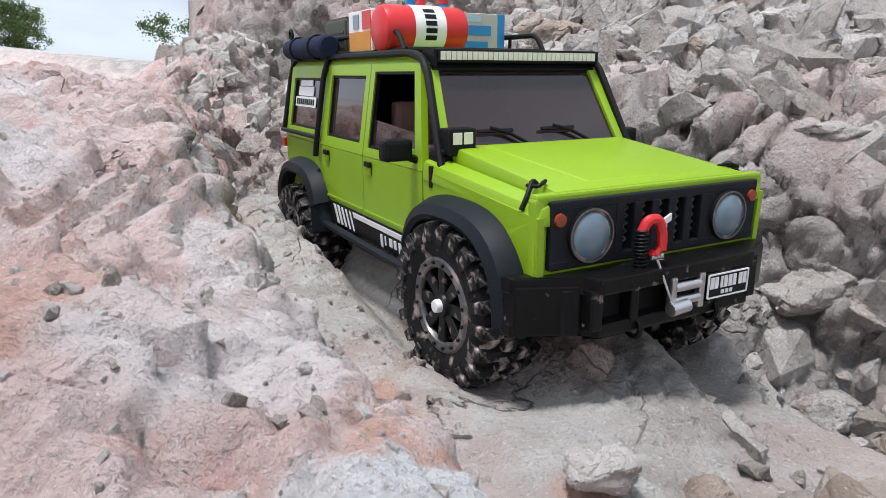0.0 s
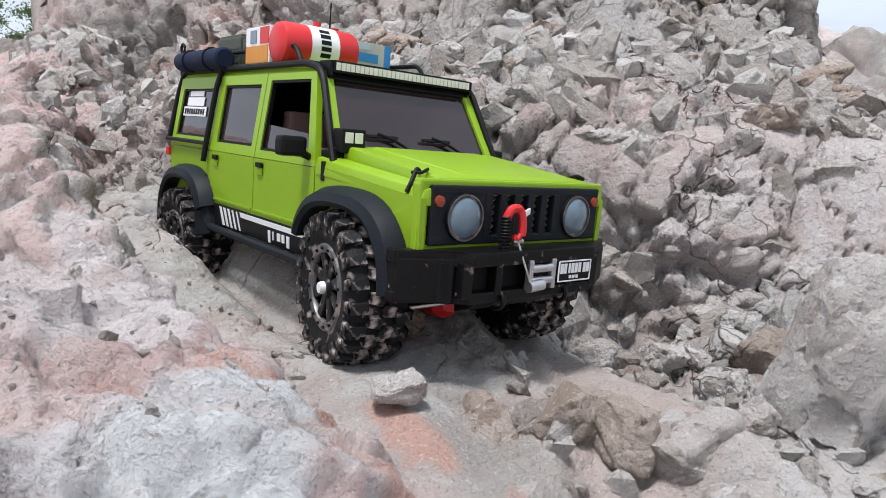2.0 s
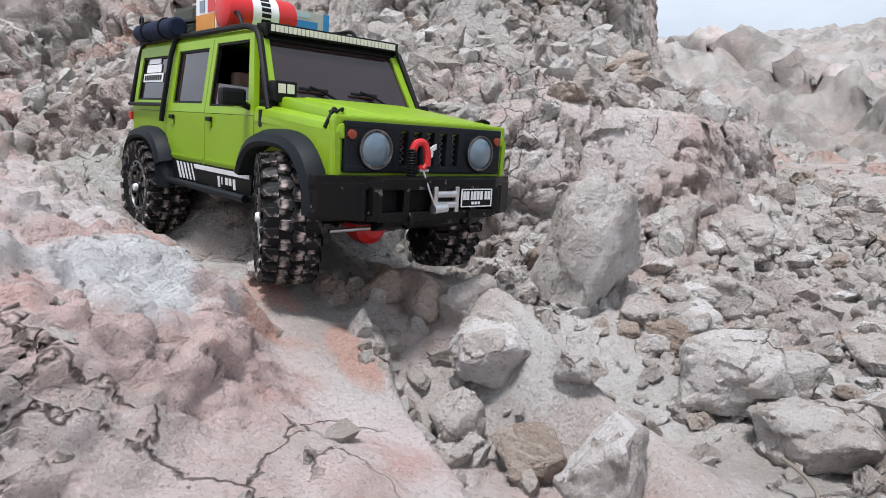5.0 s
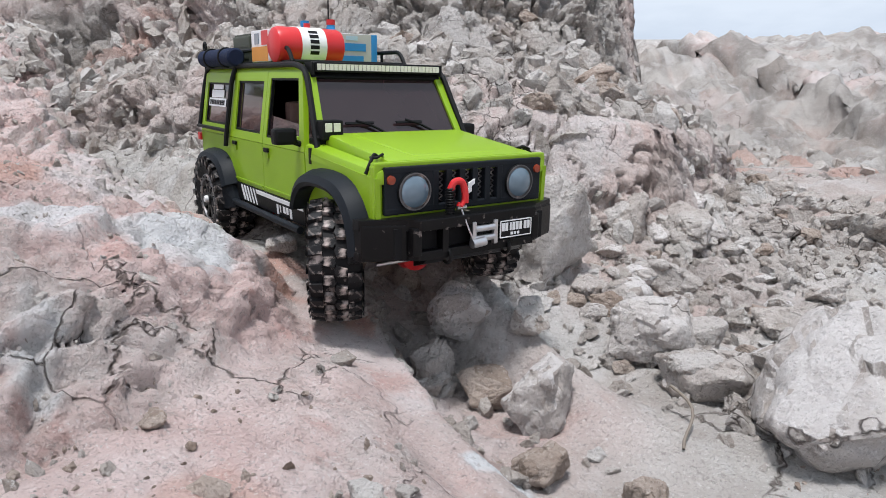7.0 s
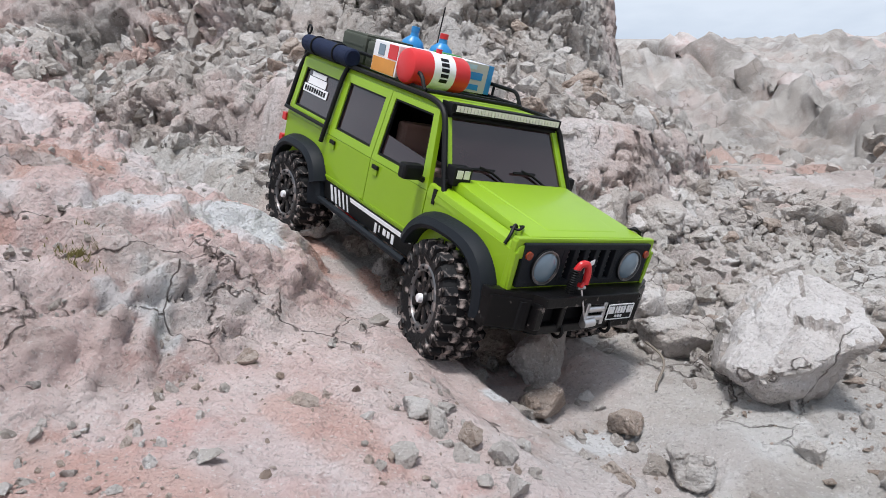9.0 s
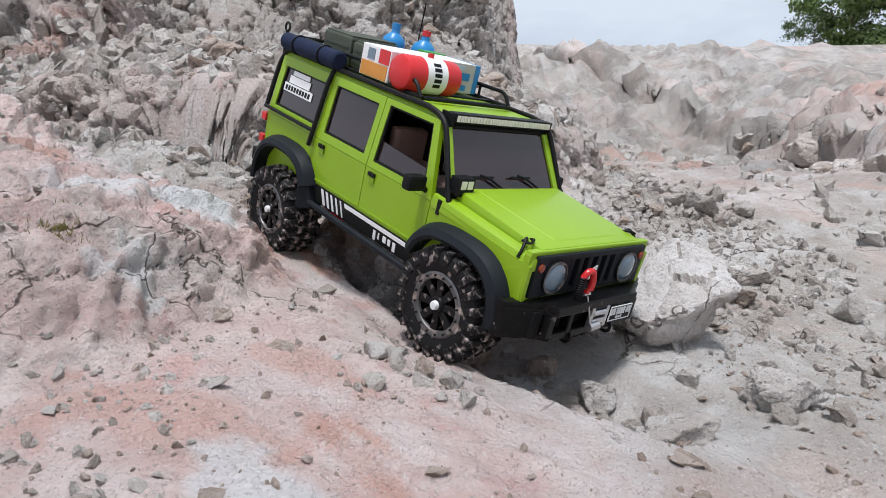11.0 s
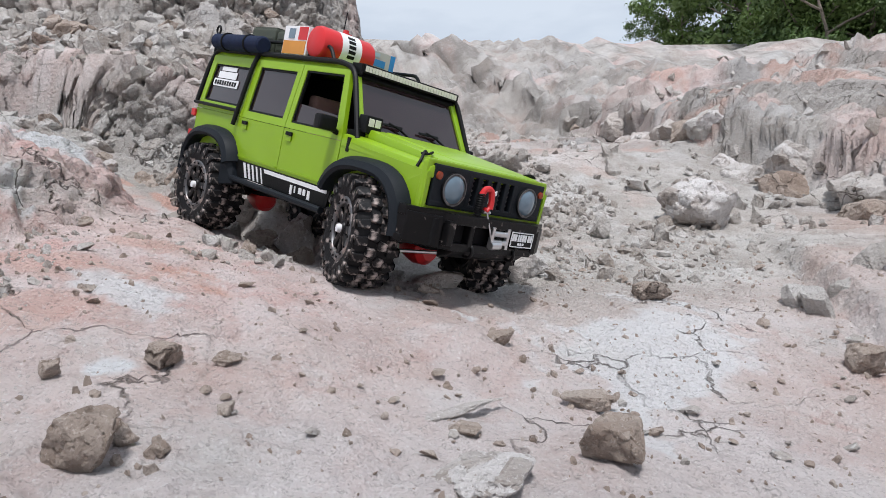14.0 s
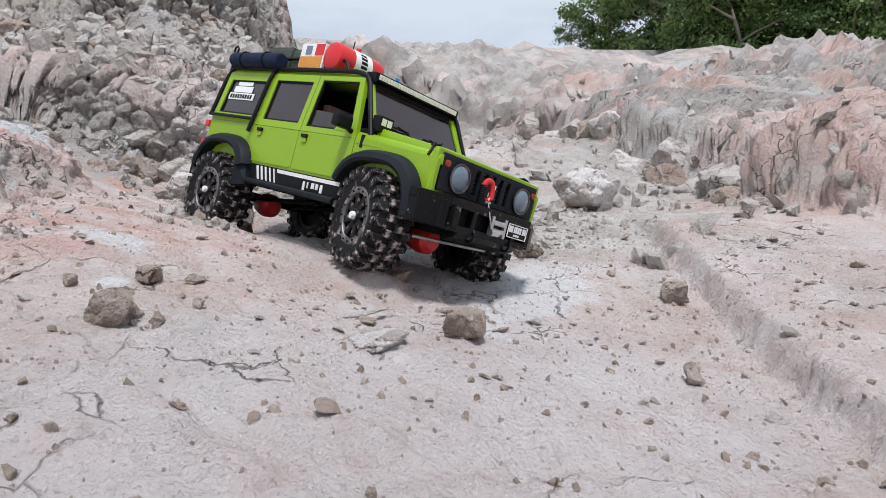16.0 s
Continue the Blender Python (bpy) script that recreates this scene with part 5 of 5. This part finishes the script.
for x, y, cap in ((-0.145, 0.027, M_BLUE), (-0.108, 0.044, M_RED)):
    jug = part("water_jug", lathe([(0.2172, 0.0001), (0.2172, 0.0135), (0.2190, 0.0145), (0.2470, 0.0145), (0.2530, 0.0125), (0.2590, 0.0055), (0.2640, 0.0045), (0.2640, 0.0001)], "z", 24, at=(x, y, 0)), M_BLUE, car, "blue water jug with a cap", smooth=True)
    part("cap", lathe([(0.2640, 0.0001), (0.2640, 0.0052), (0.2700, 0.0052), (0.2705, 0.0001)], "z", 16, at=(x, y, 0)), cap, jug, smooth=True)
part("green_tub", box((-0.092, 0.022, 0.2172), (-0.073, 0.050, 0.2500)), M_LEAFGREEN, car, bevel=0.001)
part("antenna", tube([(-0.128, 0.050, 0.2135), (-0.130, 0.052, 0.300)], 0.0009, 6), M_BLACK, car, "thin black antenna")

# chassis, axles, links
part("chassis", box((-0.20, -0.030, 0.062), (0.225, 0.030, 0.078)), M_DARK, car, bevel=0.002)
for side in (-1, 1):
    part("chassis_rail", box((-0.215, side * 0.036 - 0.005, 0.064), (0.228, side * 0.036 + 0.005, 0.078)), M_BLACK, car)
    part("spare_link", tube([(-0.145, side * 0.030, 0.045), (-0.02, side * 0.022, 0.060)], 0.003), M_BLACK, car)
    part("spare_link", tube([(0.145, side * 0.030, 0.050), (0.02, side * 0.022, 0.060)], 0.003), M_BLACK, car)
    for x in (FX - 0.012, RX + 0.012):
        damper = part("damper", tube([(x, side * 0.048, 0.055), (x, side * 0.042, 0.125)], 0.0045, 10), M_BLACK, car, smooth=True)
        part("damper_coil", tube([(x + 0.0062 * math.cos(a), side * 0.046 + 0.0062 * math.sin(a), 0.066 + 0.045 * a / 50.3) for a in np.linspace(0, 50.3, 90)], 0.0009, 5), M_RING, damper)
for x, z in ((FX, 0.058), (RX, 0.046)):
    axle = part("axle", tube([(x, -0.068, z), (x, 0.068, z)], 0.0065, 12), M_BLACK, car, "black axle with a red differential", smooth=True)
    part("differential", lathe([(x - 0.004, 0.012), (x + 0.012, 0.0165), (x + 0.024, 0.0155), (x + 0.030, 0.010), (x + 0.031, 0.0001)], "x", 18, at=(0, -0.016, z - 0.006)), M_RED, axle, "red differential housing", smooth=True)
part("steering_rod", tube([(0.190, -0.066, 0.052), (0.194, 0.060, 0.055)], 0.0018, 8), M_SILVER, car, "bright steering rod")


# ---- wheels ----
def build_wheel():
    """Built round its own axle, the outer face towards -y."""
    bm = lathe([(-0.0150, 0.0285), (-0.0165, 0.0270), (-0.0130, 0.0245), (0.0160, 0.0240), (0.0180, 0.0285), (0.0, 0.0282), (-0.0150, 0.0285)], "y", 40, caps=False)
    wheel = part("wheel", bm, M_RIM, car, "black alloy wheel", smooth=True)
    tyre = part("tyre", lathe([(-0.0160, 0.0280), (-0.0190, 0.0300), (-0.0212, 0.0360), (-0.0216, 0.0420), (-0.0200, 0.0466), (-0.0165, 0.0486), (0.0, 0.0492), (0.0165, 0.0486), (0.0200, 0.0466), (0.0216, 0.0420), (0.0212, 0.0360), (0.0190, 0.0300), (0.0160, 0.0280)], "y", 56, caps=False), M_RUBBER, wheel, "knobbly black tyre caked with clay", smooth=True)
    part("wheel_back", lathe([(0.006, 0.0001), (0.006, 0.0255), (0.008, 0.0255), (0.008, 0.0001)], "y", 24), M_DARK, wheel)
    part("beadlock_ring", lathe([(-0.0182, 0.0232), (-0.0196, 0.0240), (-0.0200, 0.0285), (-0.0190, 0.0300), (-0.0160, 0.0298), (-0.0160, 0.0232), (-0.0182, 0.0232)], "y", 40, caps=False), M_RING, wheel, "grey bolted beadlock ring", smooth=True)
    part("hub_cap", lathe([(-0.0235, 0.0001), (-0.0232, 0.0036), (-0.0215, 0.0042), (-0.012, 0.0042), (-0.012, 0.0001)], "y", 18), M_WHITE, wheel, "pale hub cap", smooth=True)
    part("hub", lathe([(-0.0195, 0.0001), (-0.0195, 0.0068), (-0.0165, 0.0085), (-0.004, 0.0090), (-0.004, 0.0001)], "y", 20), M_RIM, wheel, smooth=True)
    spoke = None
    bolt = None
    for k in range(8):
        turn = pose(0, 0, 0, 0, 45 * k, 0)
        if spoke is None:
            spoke = part("spoke", hexa([(-0.0034, -0.0175, 0.006), (0.0034, -0.0175, 0.006), (0.0034, -0.008, 0.006), (-0.0034, -0.008, 0.006)],
                                       [(-0.0042, -0.0185, 0.0245), (0.0042, -0.0185, 0.0245), (0.0042, -0.010, 0.0245), (-0.0042, -0.010, 0.0245)]), M_RIM, wheel, bevel=0.001)
        else:
            o = new("spoke", spoke.data)
            o.parent, o.matrix_basis = wheel, turn
    for k in range(16):
        turn = pose(0, 0, 0, 0, 22.5 * k + 11, 0)
        if bolt is None:
            bolt = part("bolt", lathe([(-0.0212, 0.0001), (-0.0212, 0.0011), (-0.0196, 0.0011)], "y", 6, at=(0, 0, 0.0265)), M_RIM, wheel)
            bolt.matrix_basis = turn
        else:
            o = new("bolt", bolt.data)
            o.parent, o.matrix_basis = wheel, turn
    # tread: staggered centre blocks and long shoulder lugs that wrap down the sidewall
    def lug(name, outline, height, base):
        bm = bmesh.new()
        lo = [bm.verts.new((x, y, base - 0.002)) for x, y in outline]
        hi = [bm.verts.new((x * 0.86, y * 0.97, base + height)) for x, y in outline]
        bm.faces.new(lo[::-1])
        bm.faces.new(hi)
        for k in range(len(lo)):
            j = (k + 1) % len(lo)
            bm.faces.new((lo[k], lo[j], hi[j], hi[k]))
        return part(name, bm, M_LUG, wheel, "worn rubber tread block", bevel=0.0004)
    centre = lug("tread_lug", [(-0.0046, -0.0090), (0.0024, -0.0098), (0.0052, -0.0010), (0.0012, 0.0008), (-0.0046, -0.0016)], 0.0042, 0.0488)
    shoulder = hexa([(-0.0046, -0.0100, 0.0470), (0.0040, -0.0100, 0.0470), (0.0046, -0.0208, 0.0440), (-0.0036, -0.0208, 0.0440)],
                    [(-0.0040, -0.0100, 0.0528), (0.0034, -0.0100, 0.0528), (0.0040, -0.0208, 0.0508), (-0.0030, -0.0208, 0.0508)])
    hexa([(-0.0036, -0.0205, 0.0440), (0.0046, -0.0205, 0.0440), (0.0036, -0.0214, 0.0385), (-0.0026, -0.0214, 0.0385)][::-1],
         [(-0.0032, -0.0226, 0.0500), (0.0040, -0.0226, 0.0500), (0.0030, -0.0228, 0.0392), (-0.0022, -0.0228, 0.0392)][::-1], shoulder)
    shoulder = part("tread_lug", shoulder, M_LUG, wheel, "worn rubber tread block", bevel=0.0004)
    first = {centre: True, shoulder: True}
    count = 21
    for k in range(count):
        for ob, half, flip in ((centre, 0.0, 0), (centre, 0.5, 1), (shoulder, 0.35, 0), (shoulder, 0.85, 1)):
            turn = pose(0, 0, 0, 0, 360 * (k + half) / count, 0) @ pose(0, 0, 0, 0, 0, 180 * flip)
            if first.pop(ob, False):
                ob.matrix_basis = turn
                continue
            o = new("tread_lug", ob.data)
            o.parent, o.matrix_basis = wheel, turn
            o["label"] = "worn rubber tread block"
    return wheel


def travelled(t):
    """How far the model has rolled along its own heading, in metres."""
    got, last = 0.0, None
    for k in range(int(round(t * 4)) + 1):
        r = at_time(CAR, k / 4)
        p = Vector(r[1:4])
        if last is not None:
            got += (p - last).length
        last = p
    return got


def wheel_pose(end, side, x, y, t):
    steer = at_time(STEER, t)[1] if end == "front" else 0.0
    spin = math.degrees(travelled(t) / WHEEL_R)
    out = pose(x, y, wheel_height(end, side, t), 0, 0, steer) @ pose(0, 0, 0, 0, spin, 0)
    return out if side == "right" else out @ pose(0, 0, 0, 0, 0, 180)


STEER = [(0, 3), (1.5, -4), (2.5, -14), (3.5, -18), (4.2, -20), (6.3, -26), (7.5, -28), (8.2, -24), (10.3, 2), (11.5, 2), (12.3, -6), (13, -14), (14, -20), (15, -20), (16, -14)]
first_wheel = build_wheel()
wheels = [(first_wheel, *WHEELS[0])] + [(copy_thing(first_wheel, Matrix()), *w) for w in WHEELS[1:]]


def motions():
    walk(car, [(r[0], spun(r)) for r in CAR])
    for ob, end, side, x, y in wheels:
        walk(ob, [(k / 4, wheel_pose(end, side, x, y, k / 4)) for k in range(65)])


# ---- trees and the far tower ----
def tree(x, y, base, height, seed, label, wide=0.30, leaf=None):
    rng = random.Random(seed)
    top = tagged(new("tree"), label, "tree", "trees behind the ridge")
    top.location = (x, y, base)
    bm = bmesh.new()
    ends = []

    def limb(p, d, length, r, depth):
        pts, q = [p], p
        for k in range(4):
            d = (d + Vector((rng.gauss(0, 0.14), rng.gauss(0, 0.14), rng.gauss(0.03, 0.08)))).normalized()
            q = q + d * length / 4
            pts.append(q)
        for k in range(4):
            tube([pts[k], pts[k + 1]], r * (1 - 0.15 * k), 5, bm)
        if depth == 0:
            ends.append(q)
            return
        for k in range(4 if depth == 2 else 3):
            a = rng.uniform(0, 6.28)
            side = Vector((math.cos(a), math.sin(a), rng.uniform(0.1, 0.7))).normalized()
            limb(pts[rng.choice((2, 3, 4))], (d * 0.4 + side).normalized(), length * rng.uniform(0.45, 0.7), r * 0.5, depth - 1)

    limb(Vector((0, 0, 0)), Vector((0, 0, 1)), height * 0.62, height * 0.018, 2)
    part("trunk", bm, M_BARK, top, smooth=True)
    ends += [Vector((rng.gauss(0, 0.13), rng.gauss(0, 0.13), rng.uniform(0.10, 0.45))) * height for _ in range(9)]
    # crown: many small leaves in uneven clumps
    verts, faces = [], []
    clumps = [e + Vector((rng.gauss(0, 1), rng.gauss(0, 1), rng.gauss(0, 0.7))) * height * 0.06 for e in ends for _ in range(5)]
    for c in clumps:
        spread_ = height * rng.uniform(0.03, 0.075)
        for _ in range(95):
            p = c + Vector((rng.gauss(0, 1), rng.gauss(0, 1), rng.gauss(0, 0.75))) * spread_ * wide * 3.0
            u = Vector((rng.gauss(0, 1), rng.gauss(0, 1), rng.gauss(0, 1))).normalized() * height * 0.016
            v = u.cross(Vector((rng.gauss(0, 1), rng.gauss(0, 1), rng.gauss(0, 1)))).normalized() * height * 0.010
            k = len(verts)
            verts += [p - u, p + v, p + u, p - v]
            faces.append((k, k + 1, k + 2, k + 3))
    mesh = bpy.data.meshes.new("crown")
    mesh.from_pydata([tuple(v) for v in verts], [], faces)
    mesh.materials.append(leaf or M_LEAF)
    crown = new("crown", mesh)
    crown.parent = top
    return top


def bearing(deg, dist, ox=0.0, oy=-0.5):
    return ox + dist * math.sin(radians(deg)), oy + dist * math.cos(radians(deg))


grow = random.Random(31)
kinds = [tree(0, 0, 0, 8.0, 60 + k, "leafy green tree behind the clay ridge", 0.30, (M_LEAF, M_LEAF2)[k % 2]) for k in range(4)]
spots = [(43.5, 34, 0.34), (46, 34, 0.58), (48.5, 31, 0.55)] + [(52 + 1.55 * k, grow.uniform(26, 38), grow.uniform(0.85, 1.3)) for k in range(18)]
spots += [(54 + 2.4 * k, grow.uniform(21, 24), grow.uniform(0.42, 0.6)) for k in range(11)]
spots += [(-33.5, 34, 0.40), (-43.5, 34, 0.34), (-46, 33, 0.36), (-50, 33, 0.4)]
for k, (deg, dist, size) in enumerate(spots):
    x, y = bearing(deg, dist)
    z = ground_at(x, y) - 1.7 * size
    m = pose(x, y, z, 0, 0, grow.uniform(0, 360)) @ Matrix.Diagonal((size, size, size, 1))
    if k < 4:
        kinds[k].matrix_world = m
    else:
        made = copy_thing(kinds[k % 4], m)
        made.scale = (size, size, size)

tower = tagged(new("transmission_tower"), "distant steel lattice transmission tower", "tower")
legs = bmesh.new()
for a, b in ((-1, -1), (1, -1), (1, 1), (-1, 1)):
    tube([(a * 3, b * 3, 0), (a * 0.8, b * 0.8, 18), (a * 0.5, b * 0.5, 30)], 0.22, 4, legs)
for k in range(6):
    z0, z1 = 4 * k, 4 * k + 4
    w0, w1 = float(np.interp(z0, (0, 18, 30), (3, 0.8, 0.5))), float(np.interp(z1, (0, 18, 30), (3, 0.8, 0.5)))
    for s in (-1, 1):
        tube([(-w0, s * w0, z0), (w1, s * w1, z1)], 0.13, 4, legs)
        tube([(w0, s * w0, z0), (-w1, s * w1, z1)], 0.13, 4, legs)
        tube([(s * w0, -w0, z0), (s * w1, w1, z1)], 0.13, 4, legs)
part("lattice", legs, M_TOWER, tower)
for z in (19, 23.5, 28):
    part("cross_arm", tube([(-5.5, 0, z), (0, 0, z + 1.2), (5.5, 0, z)], 0.25, 4), M_TOWER, tower)
tx, ty = bearing(26.6, 190, 0.0, -0.6)
tower.matrix_world = pose(tx, ty, ground_at(tx, ty) - 0.5, 0, 0, -25)
motions()
